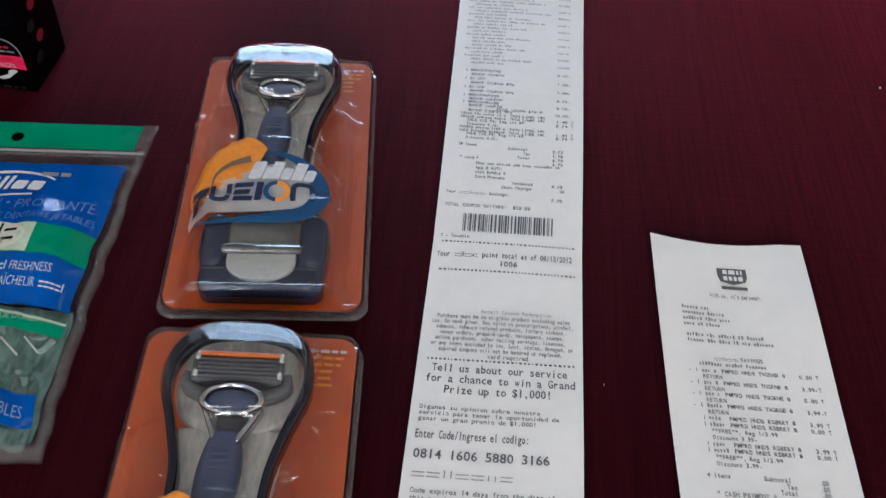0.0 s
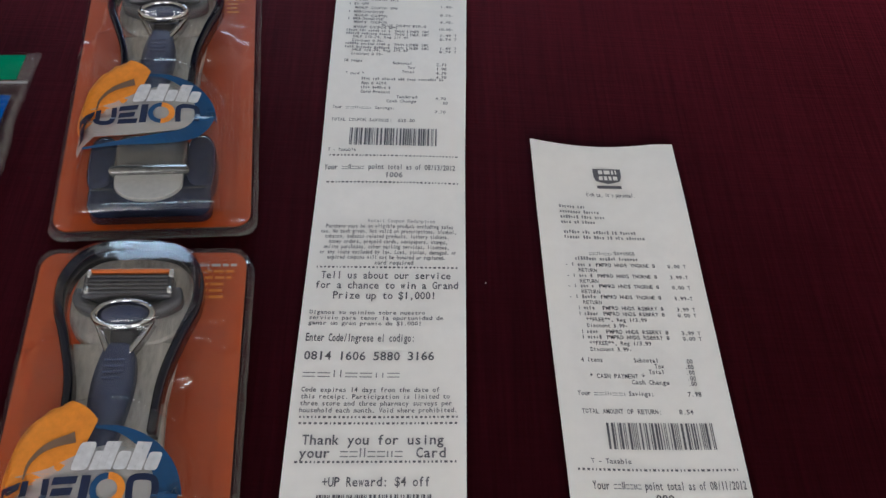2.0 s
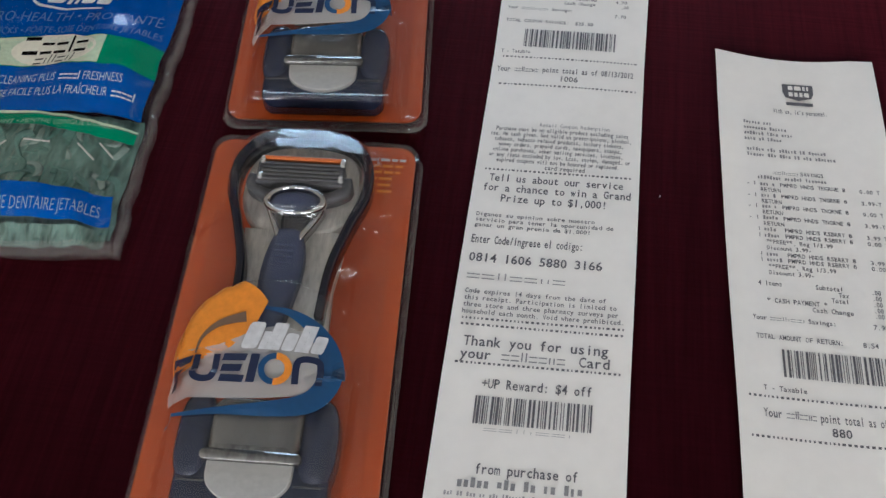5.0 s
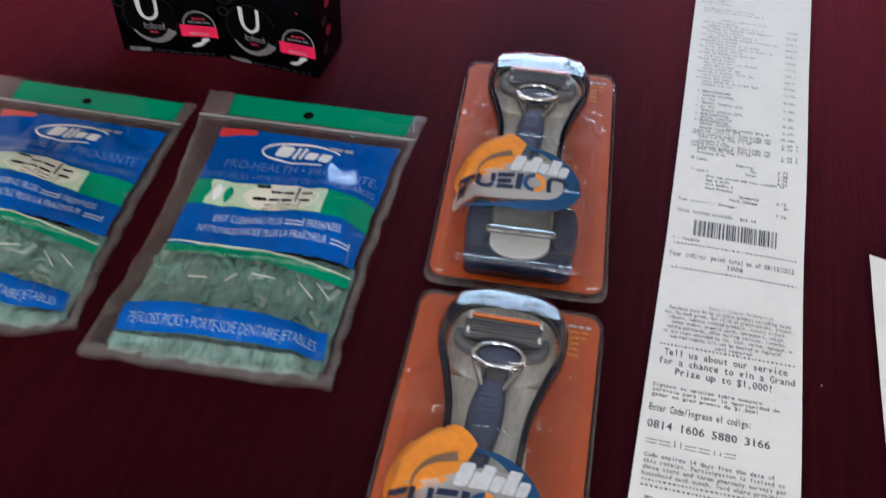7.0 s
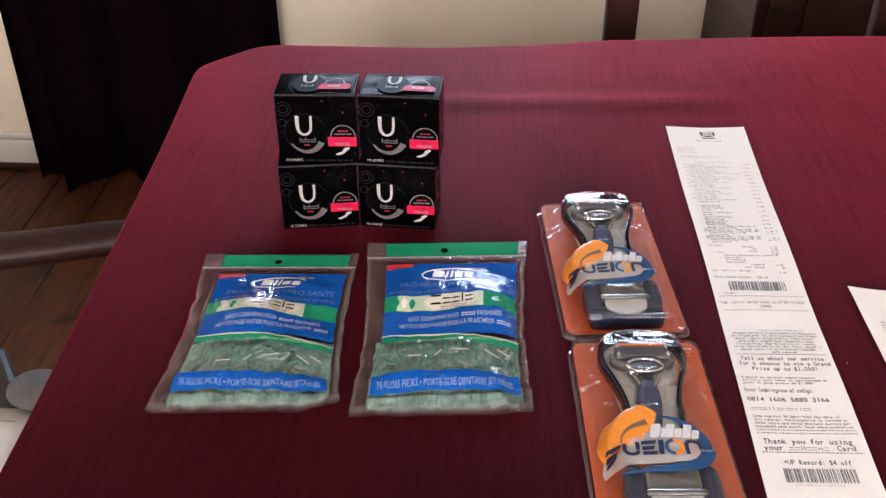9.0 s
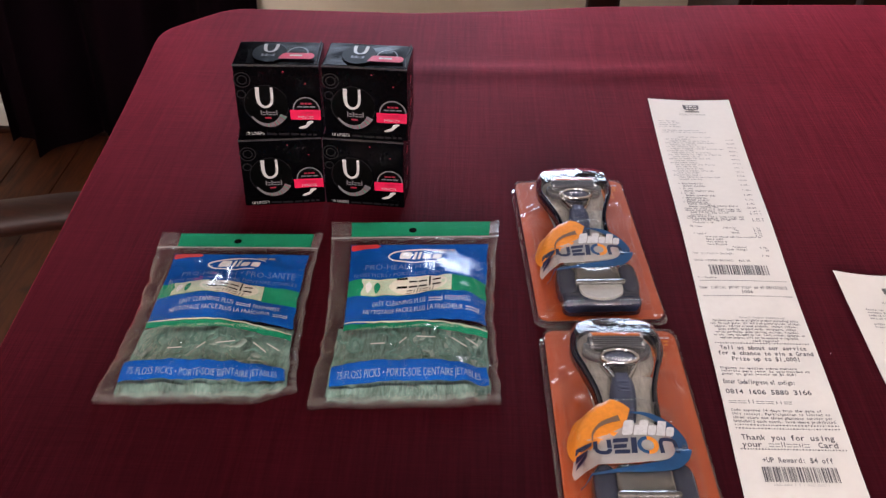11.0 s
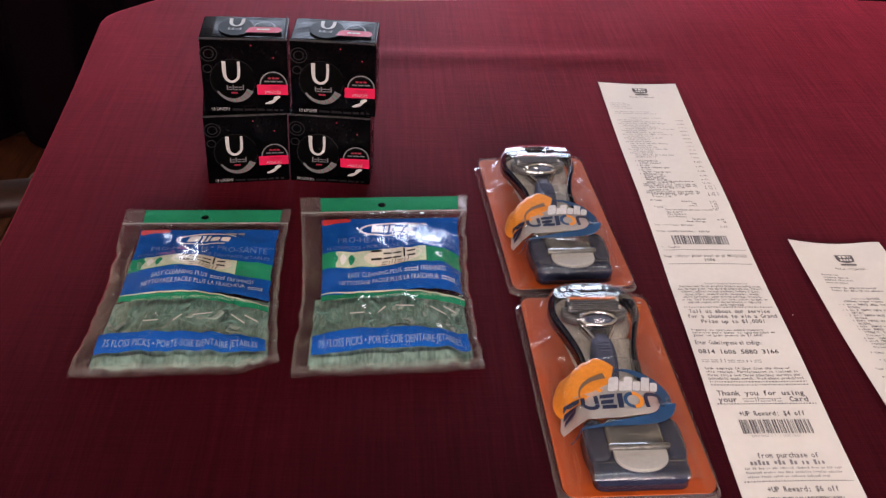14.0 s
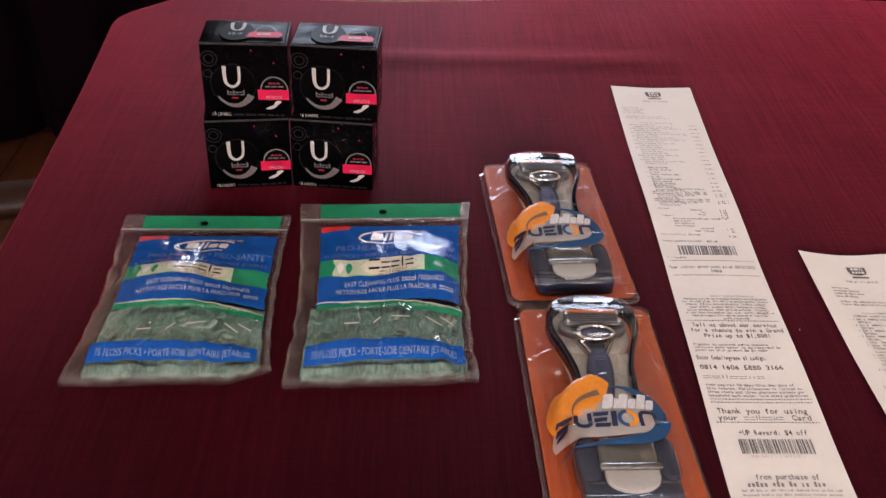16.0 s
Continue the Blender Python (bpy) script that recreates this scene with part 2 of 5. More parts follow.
PRINTPINK = plain("crimson_pink_print", (0.50, 0.012, 0.055), 0.4, spec=0.15)
PRINTDARKRED = plain("dark_red_print", (0.20, 0.005, 0.02), 0.4)
BAGBLUE = plain("blue_print", (0.0006, 0.080, 0.355), 0.5, amount=0.15, scale=50, spec=0.02)
BAGGREEN = plain("green_print", (0.003, 0.25, 0.125), 0.5, amount=0.12, scale=50, spec=0.02)
BAGPALE = plain("pale_green_print", (0.50, 0.62, 0.45), 0.4, amount=0.2, scale=60)
BAGCREAM = plain("cream_print", (0.72, 0.70, 0.58), 0.4)
BAGLILAC = plain("pale_blue_print", (0.12, 0.19, 0.42), 0.4)
BAGTEXT = plain("soft_white_print", (0.60, 0.63, 0.68), 0.4)
BAGSOFT = plain("dim_white_print", (0.30, 0.37, 0.47), 0.4)
BAGRED = plain("red_print", (0.62, 0.03, 0.03), 0.4)
PICKGREEN = plain("translucent_green_plastic", (0.12, 0.235, 0.195), 0.25, amount=0.35, scale=90)
PICKPALE = plain("pale_plastic", (0.24, 0.32, 0.28), 0.25, amount=0.3, scale=90)
PICKDARK = plain("translucent_green_picks", (0.140, 0.235, 0.200), 0.25, amount=0.75, scale=42, stretch=(1.6, 0.45, 1))
FLOSS = plain("white_floss", (0.50, 0.50, 0.46), 0.4)
FILM = clear_film("clear_bag_film", 0.002, (0.99, 0.99, 0.99), 0.025, 1.26, 0.08, 26, 0.25)
CREASE = clear_film("creased_film", 0.01, (0.99, 0.99, 0.99), 0.05, 1.6, 0.1, 40)
FILMBACK = clear_film("bag_back_film", 0.05, (0.93, 0.91, 0.90), 0.10, 1.30, 0.4, 60, 0.4)
SEAL = clear_film("bag_seal_film", 0.085, (0.97, 0.95, 0.94), 0.06, 1.42, 0.5, 60, 0.5)
ZIP = clear_film("zip_film", 0.34, (0.95, 0.93, 0.92), 0.12, 1.45, 0.2, 60)
BLISTER = clear_film("clear_blister", 0.008, (0.99, 0.99, 0.985), 0.02, 1.45, 0.13, 55, 0.22)
TRAYCLEAR = clear_film("clear_tray", 0.10, (0.98, 0.975, 0.97), 0.06, 1.5, 0.1, 60)
ORANGE = plain("orange_card", (0.44, 0.066, 0.003), 0.5, amount=0.12, scale=25)
ORANGESHADE = plain("deep_orange_card_shade", (0.38, 0.054, 0.003), 0.5)
NAVY = plain("navy_plastic", (0.0025, 0.004, 0.013), 0.10, amount=0.2, spec=0.6, bump=0)
HANDLE = plain("blue_grey_rubber", (0.040, 0.054, 0.115), 0.45, amount=0.15, bump=0.2)
GREYPLASTIC = plain("silver_grey_plastic", (0.56, 0.535, 0.49), 0.18, metal=0.15, amount=0.35, scale=55, bump=1.0, bscale=85, stretch=(1.5, 0.45, 1))
BLADE = plain("steel_blade", (0.13, 0.13, 0.14), 0.3, metal=0.35)
DARKPLASTIC = plain("dark_grey_plastic", (0.060, 0.060, 0.066), 0.3)
STANDNAVY = plain("translucent_navy_plastic", (0.022, 0.028, 0.054), 0.16, amount=0.3, scale=30, spec=0.4)
CLIPSILVER = plain("silver_clip", (0.62, 0.62, 0.60), 0.25, metal=0.5)
CHROME = plain("chrome", (0.48, 0.48, 0.50), 0.08, metal=1.0, amount=0.03, bump=0)
SMOKE = plain("smoked_clear_plastic", (0.21, 0.207, 0.20), 0.12, metal=0.65, amount=0.5, scale=60, bump=0.8, bscale=80, stretch=(1.4, 0.5, 1))
TABGREY = plain("pale_grey_label", (0.40, 0.40, 0.385), 0.45)
LOGOORANGE = plain("amber_print", (0.72, 0.24, 0.02), 0.35, amount=0.15, scale=60)
LOGOBLUE = plain("blue_logo_print", (0.0048, 0.0540, 0.1500), 0.3)
LOGONAVY = plain("navy_logo_print", (0.006, 0.014, 0.05), 0.35)
LOGOPALE = plain("pale_logo_print", (0.55, 0.56, 0.58), 0.4, amount=0.2)
CUSHION = plain("grey_fabric", (0.13, 0.125, 0.12), 0.9, amount=0.25, scale=40, bump=0.6, bscale=900)
LEATHER = plain("black_leather", (0.008, 0.006, 0.006), 0.4, bump=0.3)
CERAMIC = plain("white_ceramic", (0.62, 0.61, 0.62), 0.2)

# ---- mesh helpers ----


def mk(name, verts, faces, mat, parent=None, label="", smooth=False):
    me = bpy.data.meshes.new(name)
    me.from_pydata([tuple(v) for v in verts], [], faces)
    me.materials.append(mat)
    if smooth:
        me.polygons.foreach_set("use_smooth", [True] * len(me.polygons))
    me.update()
    ob = new(name, me)
    if parent is not None:
        ob.parent = parent
    if label:
        ob["label"] = label
    return ob


def thing(name, label, category, m=None, group="", kind=""):
    ob = new(name)
    ob.empty_display_size = 0.02
    if m is not None:
        ob.matrix_basis = m
    return tagged(ob, label, category, group, kind)


def grid(nu, nv, f):
    vs = [f(i / nu, j / nv) for j in range(nv + 1) for i in range(nu + 1)]
    fs = [(j * (nu + 1) + i, j * (nu + 1) + i + 1, (j + 1) * (nu + 1) + i + 1, (j + 1) * (nu + 1) + i) for j in range(nv) for i in range(nu)]
    return vs, fs


def thick_grid(nu, nv, f, t):
    """A sheet with a real thickness t below its face."""
    vs, fs = grid(nu, nv, f)
    k = len(vs)
    low = [(x, y, z - t) for x, y, z in vs]
    fs2 = [tuple(k + i for i in reversed(q)) for q in fs]
    edge = [j for j in range(nu + 1)] + [(j + 1) * (nu + 1) - 1 for j in range(1, nv + 1)] + [nv * (nu + 1) + i for i in range(nu - 1, -1, -1)] + [j * (nu + 1) for j in range(nv - 1, 0, -1)]
    n = len(edge)
    side = [(edge[(i + 1) % n], edge[i], k + edge[i], k + edge[(i + 1) % n]) for i in range(n)]
    return vs + low, fs + fs2 + side


def box_bm(x0, x1, y0, y1, z0, z1, bevel=0.0, seg=2):
    bm = bmesh.new()
    bmesh.ops.create_cube(bm, size=1)
    for v in bm.verts:
        v.co = Vector(((x0 + x1) / 2 + v.co.x * (x1 - x0), (y0 + y1) / 2 + v.co.y * (y1 - y0), (z0 + z1) / 2 + v.co.z * (z1 - z0)))
    if bevel:
        bmesh.ops.bevel(bm, geom=bm.edges[:], offset=bevel, segments=seg, affect="EDGES", profile=0.5)
    return bm


def part(name, bm, mat, parent=None, label="", smooth=False):
    me = bpy.data.meshes.new(name)
    bm.to_mesh(me)
    bm.free()
    me.materials.append(mat)
    if smooth:
        me.polygons.foreach_set("use_smooth", [True] * len(me.polygons))
    ob = new(name, me)
    if parent is not None:
        ob.parent = parent
    if label:
        ob["label"] = label
    return ob


def slab(pts, z0, z1, bevel=0.0):
    """An upright prism on an outline, with a bevelled upper rim."""
    vs, fs = [], []
    n = len(pts)
    cx, cy = sum(p[0] for p in pts) / n, sum(p[1] for p in pts) / n
    rings = [(z0, 0.0), (z1 - bevel, 0.0)] + ([(z1 - bevel * 0.3, bevel * 0.35), (z1, bevel)] if bevel else [])
    for z, inset in rings:
        for x, y in pts:
            d = max(1e-6, math.hypot(x - cx, y - cy))
            k = 1 - inset / d
            vs.append((cx + (x - cx) * k, cy + (y - cy) * k, z))
    for r in range(len(rings) - 1):
        for i in range(n):
            j = (i + 1) % n
            fs.append((r * n + i, r * n + j, (r + 1) * n + j, (r + 1) * n + i))
    fs.append(tuple(range(n - 1, -1, -1)))
    fs.append(tuple((len(rings) - 1) * n + i for i in range(n)))
    return vs, fs


def rounded(x0, x1, y0, y1, r, seg=6):
    pts = []
    for cx, cy, a0 in ((x1 - r, y1 - r, 0), (x0 + r, y1 - r, 90), (x0 + r, y0 + r, 180), (x1 - r, y0 + r, 270)):
        for k in range(seg + 1):
            a = radians(a0 + 90 * k / seg)
            pts.append((cx + r * math.cos(a), cy + r * math.sin(a)))
    return pts


def oval(cx, cy, rx, ry, n=32, power=2.0):
    pts = []
    for k in range(n):
        a = 2 * math.pi * k / n
        c, s = math.cos(a), math.sin(a)
        pts.append((cx + rx * math.copysign(abs(c) ** (2 / power), c), cy + ry * math.copysign(abs(s) ** (2 / power), s)))
    return pts


def sweep(path, half_w, z0, z1, closed=False):
    """A flat band of rectangular section along a path in plan."""
    n = len(path)
    vs, fs = [], []
    for i, (x, y) in enumerate(path):
        a = path[(i - 1) % n] if closed or i else path[i]
        b = path[(i + 1) % n] if closed or i < n - 1 else path[i]
        dx, dy = b[0] - a[0], b[1] - a[1]
        d = math.hypot(dx, dy) or 1
        nx, ny = -dy / d, dx / d
        w = half_w(i / (n - 1)) if callable(half_w) else half_w
        c = w * 0.35
        for s, z in ((1, z0), (1, z1 - c), (0.55, z1), (-0.55, z1), (-1, z1 - c), (-1, z0)):
            vs.append((x + nx * w * s, y + ny * w * s, z))
    m = n if closed else n - 1
    for i in range(m):
        j = (i + 1) % n
        for k in range(6):
            k2 = (k + 1) % 6
            fs.append((i * 6 + k, i * 6 + k2, j * 6 + k2, j * 6 + k))
    if not closed:
        fs.append(tuple(range(5, -1, -1)))
        fs.append(tuple((n - 1) * 6 + k for k in range(6)))
    return vs, fs


def spline(pts, per=6, closed=False):
    out, n = [], len(pts)
    for i in range(n if closed else n - 1):
        p0, p1, p2, p3 = (pts[(i + d) % n] if closed else pts[min(max(i + d, 0), n - 1)] for d in (-1, 0, 1, 2))
        for k in range(per):
            t = k / per
            out.append(tuple(0.5 * (2 * b + (c - a) * t + (2 * a - 5 * b + 4 * c - d) * t * t + (3 * b - a - 3 * c + d) * t ** 3) for a, b, c, d in zip(p0, p1, p2, p3)))
    if not closed:
        out.append(pts[-1])
    return out


LETTERS = {}


def letters(s):
    """The flat outline of a line of writing in the built-in font, scaled to a unit box."""
    if s not in LETTERS:
        cu = bpy.data.curves.new("writing", "FONT")
        cu.body, cu.resolution_u, cu.offset = s, 2, -0.010
        ob = new("writing", cu)
        bpy.context.view_layer.update()
        me = bpy.data.meshes.new_from_object(ob.evaluated_get(bpy.context.evaluated_depsgraph_get()))
        vs, fs = [tuple(v.co) for v in me.vertices], [tuple(p.vertices) for p in me.polygons]
        bpy.data.objects.remove(ob)
        bpy.data.curves.remove(cu)
        bpy.data.meshes.remove(me)
        x0, x1 = min(v[0] for v in vs), max(v[0] for v in vs)
        LETTERS[s] = ([((v[0] - x0) / (x1 - x0), v[1] / 0.70) for v in vs], fs)
    return LETTERS[s]


GLYPHS = {}


def glyph(c):
    """One printer character: outline centred in x, capitals one unit high, and its width."""
    if c not in GLYPHS:
        cu = bpy.data.curves.new("writing", "FONT")
        cu.body, cu.resolution_u, cu.offset = c, 2, 0.013
        ob = new("writing", cu)
        bpy.context.view_layer.update()
        me = bpy.data.meshes.new_from_object(ob.evaluated_get(bpy.context.evaluated_depsgraph_get()))
        vs, fs = [tuple(v.co) for v in me.vertices], [tuple(p.vertices) for p in me.polygons]
        bpy.data.objects.remove(ob)
        bpy.data.curves.remove(cu)
        bpy.data.meshes.remove(me)
        x0, x1 = min(v[0] for v in vs), max(v[0] for v in vs)
        GLYPHS[c] = ([((v[0] - (x0 + x1) / 2) / (x1 - x0), v[1] / 0.70) for v in vs], fs, x1 - x0)
    return GLYPHS[c]


def typed(name, s, f, x, y, w, h, mat, parent):
    """Till-printer writing: every character in a cell of the same width."""
    cell = w / len(s)
    vs, fs = [], []
    for i, c in enumerate(s):
        if c == " ":
            continue
        gv, gf, gw = glyph(c)
        wide = cell * min(0.88, max(0.20, gw / 0.50))
        k, mid = len(vs), x + cell * (i + 0.46)
        vs += [f(mid + a * wide, y + b * h) for a, b in gv]
        fs += [tuple(k + q for q in p) for p in gf]
    return stuff(mk(name, vs, fs, mat, parent))


def scribble(name, f, x, y, w, h, pitch, mat, parent, seed, word=0):
    """Small print past reading: letter-sized plain bars of uneven height, in words."""
    rnd = random.Random(seed)
    vs, fs, a, left = [], [], x, word or rnd.randint(3, 8)
    while a < x + w - pitch * 0.4:
        if left == 0:
            left = word or rnd.randint(2, 8)
        else:
            k, t = len(vs), h * rnd.choice((0.72, 0.72, 1.0))
            lo = h * rnd.choice((0.0, 0.0, 0.12))
            b = a + pitch * rnd.choice((0.45, 0.66, 0.66))
            vs += [f(a, y + lo), f(b, y + lo), f(b, y + t), f(a, y + t)]
            fs.append((k, k + 1, k + 2, k + 3))
            left -= 1
        a += pitch
    return stuff(mk(name, vs, fs, mat, parent))


def stuff(ob):
    ob["kind"] = "stuff"
    return ob


def write(name, s, f, x, y, w, h, mat, parent, label=""):
    """Writing laid on a surface f(a, b): lower left corner x, y, width w, capital height h."""
    vs, fs = letters(s)
    return stuff(mk(name, [f(x + a * w, y + b * h) for a, b in vs], fs, mat, parent, label))


def patch(name, f, x0, x1, lo, hi, mat, parent, nx=16, ny=4, label=""):
    """A printed patch on a surface between the curves lo(x) and hi(x)."""
    lo_ = lo if callable(lo) else (lambda x, k=lo: k)
    hi_ = hi if callable(hi) else (lambda x, k=hi: k)

    def at(i, j):
        x = x0 + (x1 - x0) * i
        return f(x, lo_(x) + (hi_(x) - lo_(x)) * j)
    vs, fs = grid(nx * 3, ny * 3, at)
    return mk(name, vs, fs, mat, parent, label, True)


def fan(name, f, pts, mat, parent, label="", rings=3):
    """A printed flat shape with any outline, laid on a surface in rings round its middle."""
    n = len(pts)
    cx, cy = sum(p[0] for p in pts) / n, sum(p[1] for p in pts) / n
    vs, fs = [f(cx, cy)], []
    for r in range(1, rings + 1):
        k = r / rings
        vs += [f(cx + (x - cx) * k, cy + (y - cy) * k) for x, y in pts]
    for i in range(n):
        fs.append((0, 1 + i, 1 + (i + 1) % n))
        for r in range(rings - 1):
            a, b = 1 + r * n, 1 + (r + 1) * n
            fs.append((a + i, b + i, b + (i + 1) % n, a + (i + 1) % n))
    return mk(name, vs, fs, mat, parent, label, True)


def ribbon(name, f, path, half, mat, parent, label=""):
    """A printed line of a given half width along a path on a surface."""
    n = len(path)
    vs, fs = [], []
    for i, (x, y) in enumerate(path):
        a, b = path[max(i - 1, 0)], path[min(i + 1, n - 1)]
        d = math.hypot(b[0] - a[0], b[1] - a[1]) or 1
        nx, ny = -(b[1] - a[1]) / d, (b[0] - a[0]) / d
        w = half(i / (n - 1)) if callable(half) else half
        vs += [f(x + nx * w, y + ny * w), f(x, y), f(x - nx * w, y - ny * w)]
    for i in range(n - 1):
        k = 3 * i
        fs += [(k, k + 1, k + 4, k + 3), (k + 1, k + 2, k + 5, k + 4)]
    return mk(name, vs, fs, mat, parent, label)


def bars(name, f, x, y, w, h, mat, parent, seed=0, word=0.006, gap=0.0018):
    """Writing too small to read: one plain bar a word."""
    rnd = random.Random(seed)
    vs, fs = [], []
    a = x
    while a < x + w - word * 0.3:
        b = min(x + w, a + word * rnd.uniform(0.5, 1.6))
        k = len(vs)
        vs += [f(a, y), f(b, y), f(b, y + h), f(a, y + h)]
        fs.append((k, k + 1, k + 2, k + 3))
        a = b + gap
    return stuff(mk(name, vs, fs, mat, parent))


def marks(name, f, x, y, w, h, mat, parent, kinds, stroke=0.12, lean=0.0, label=""):
    """A wordmark as one run of plain shapes: e and E low and tall piles of level bars, l a tall bar, i a short bar, b and B blunt blocks."""
    vs, fs = [], []
    wide = {"e": 0.95, "l": 0.42, "i": 0.42, "E": 1.25, "b": 0.90, "B": 1.20}
    unit = w / sum(wide[c] for c in kinds)
    ratio = unit / abs(h)

    def shape(pts):
        k = len(vs)
        vs.extend(f(x + (a + lean * b) * abs(h), y + b * h) for a, b in pts)
        fs.append(tuple(range(k, k + len(pts))))
    at = 0.0
    for c in kinds:
        cw = wide[c] * ratio
        mid, r = at + cw / 2, cw * 0.42
        if c in "eE":
            tall, th = (1.0 if c == "E" else 0.66), (1.8 if c == "E" else 1.4) * stroke
            th *= 1.35
            for lo in (0.0, tall - th):
                shape([(mid - r, lo), (mid + r, lo), (mid + r, lo + th), (mid - r, lo + th)])
        elif c in "bB":
            shape(oval(mid, 0.5 if c == "B" else 0.33, r, 0.5 if c == "B" else 0.33, 16, 5.0))
        else:
            top = 0.66 if c == "i" else 1.0
            shape([(mid - stroke, 0), (mid + stroke, 0), (mid + stroke, top), (mid - stroke, top)])
        at += cw
    return stuff(mk(name, vs, fs, mat, parent, label))


def barcode(f, x0, x1, y0, y1, parent, seed):
    rnd = random.Random(seed)
    vs, fs, a = [], [], x0
    while a < x1:
        w = rnd.choice((0.00035, 0.00035, 0.0007, 0.0010))
        k = len(vs)
        b = min(x1, a + w)
        vs += [f(a, y0), f(b, y0), f(b, y1), f(a, y1)]
        fs.append((k, k + 1, k + 2, k + 3))
        a = b + rnd.choice((0.0004, 0.0004, 0.0007, 0.0011))
    return stuff(mk("barcode", vs, fs, INK, parent, "black printed barcode"))


def smooth(a, b, x):
    t = min(1, max(0, (x - a) / (b - a)))
    return t * t * (3 - 2 * t)

# ---- room ----


def wall_with_holes(name, label, axis, at, thick, a0, a1, holes):
    """A wall along x (axis 'x') at y = at, with real openings, pieced from upright and cross panels."""
    w = thing(name, label, "wall", kind="structure")
    cuts = sorted(holes)
    xs = a0
    for h0, h1, z0, z1 in cuts:
        for x0, x1, b0, b1 in ((xs, h0, 0, Z_CEIL), (h0, h1, 0, z0), (h0, h1, z1, Z_CEIL)):
            part("wall_panel", box_bm(x0, x1, min(at, at + thick), max(at, at + thick), b0, b1), WALL, w)
        xs = h1
    part("wall_panel", box_bm(xs, a1, min(at, at + thick), max(at, at + thick), 0, Z_CEIL), WALL, w)
    return w


wall_with_holes("wall_north", "beige painted wall behind the table with a window", "x", Y_FAR, 0.16, X_W - 0.16, X_E + 0.16, [FAR_WIN])
wall_with_holes("wall_south", "beige painted wall with two unseen windows added for fill light", "x", Y_NEAR, -0.16, X_W - 0.16, X_E + 0.16, list(NEAR_FILL_WIN))
tagged(part("wall_west", box_bm(X_W - 0.16, X_W, Y_NEAR, Y_FAR, 0, Z_CEIL), WALL), "plain beige painted wall", "wall", kind="structure")
tagged(part("wall_east", box_bm(X_E, X_E + 0.16, Y_NEAR, Y_FAR, 0, Z_CEIL), WALL), "plain beige painted wall", "wall", kind="structure")
tagged(part("ceiling", box_bm(X_W - 0.16, X_E + 0.16, Y_NEAR - 0.16, Y_FAR + 0.16, Z_CEIL + 0.003, Z_CEIL + 0.15), CEILPAINT), "plain white ceiling", "ceiling", kind="structure")

GLASS = clear_film("window_glass", 0.0, (1, 1, 1), 0.02, 1.45, 0.0, 5)


def window(name, x0, x1, z0, z1, y, inward):
    w = thing(name, "white framed sash window letting in daylight", "window", kind="structure")
    t = 0.045
    for a0, a1, b0, b1 in ((x0, x1, z0, z0 + t), (x0, x1, z1 - t, z1), (x0, x0 + t, z0 + t, z1 - t), (x1 - t, x1, z0 + t, z1 - t)):
        part("window_frame", box_bm(a0, a1, y - 0.025, y + 0.025, b0, b1, 0.004), WHITEPAINT, w)
    xm, zm = (x0 + x1) / 2, (z0 + z1) / 2
    part("muntin", box_bm(xm - 0.012, xm + 0.012, y - 0.012, y + 0.012, z0 + t, z1 - t, 0.003), WHITEPAINT, w)
    part("meeting_rail", box_bm(x0 + t, x1 - t, y - 0.018, y + 0.018, zm - 0.018, zm + 0.018, 0.003), WHITEPAINT, w)
    part("window_sill", box_bm(x0 - 0.05, x1 + 0.05, min(y - inward * 0.02, y - inward * 0.13), max(y - inward * 0.02, y - inward * 0.13), z0 - 0.03, z0, 0.005), WHITEPAINT, w)
    pane = part("pane", box_bm(x0 + t, x1 - t, y - 0.002, y + 0.002, z0 + t, z1 - t), GLASS, w)
    pane.visible_shadow = False


window("window_1", *FAR_WIN, Y_FAR + 0.06, 1)
# frames for the two added fill windows
for k, nw in enumerate(NEAR_FILL_WIN):
    window("window_" + str(k + 2), *nw, Y_NEAR - 0.06, -1)


blind = thing("window_blind", "white horizontal slatted blind hanging in the window", "blind")
part("head_rail", box_bm(FAR_WIN[0] + 0.004, FAR_WIN[1] - 0.004, Y_FAR - 0.004, Y_FAR + 0.022, FAR_WIN[3] - 0.030, FAR_WIN[3] - 0.003, 0.002), WHITEPAINT, blind)
bz = FAR_WIN[2] + 0.03
while bz < FAR_WIN[3] - 0.05:
    slat = part("slat", box_bm(FAR_WIN[0] + 0.006, FAR_WIN[1] - 0.006, -0.011, 0.011, -0.0008, 0.0008), WHITEPAINT, blind)
    slat.matrix_basis = pose(0, Y_FAR + 0.010, bz, 28)
    bz += 0.046


def baseboard(x0, x1, y0, y1):
    bm = box_bm(x0, x1, y0, y1, 0.0, 0.078, 0.002)
    ob = part("baseboard", bm, WHITEPAINT)
    tagged(ob, "white painted baseboard along the wall", "baseboard", kind="structure")
    top = part("cap_moulding", box_bm(x0, x1, y0 + 0.004 if y1 > 0 else y0, y1, 0.078, 0.098, 0.006), WHITEPAINT, ob)
    # dark brown strip where the baseboard meets the floor
    part("shoe_moulding", box_bm(x0, x1, y0 - 0.014, y0, 0.0, 0.018, 0.006), DARKWOOD, ob, "dark brown strip along the baseboard's foot")


baseboard(X_W, X_E, Y_FAR - 0.016, Y_FAR)

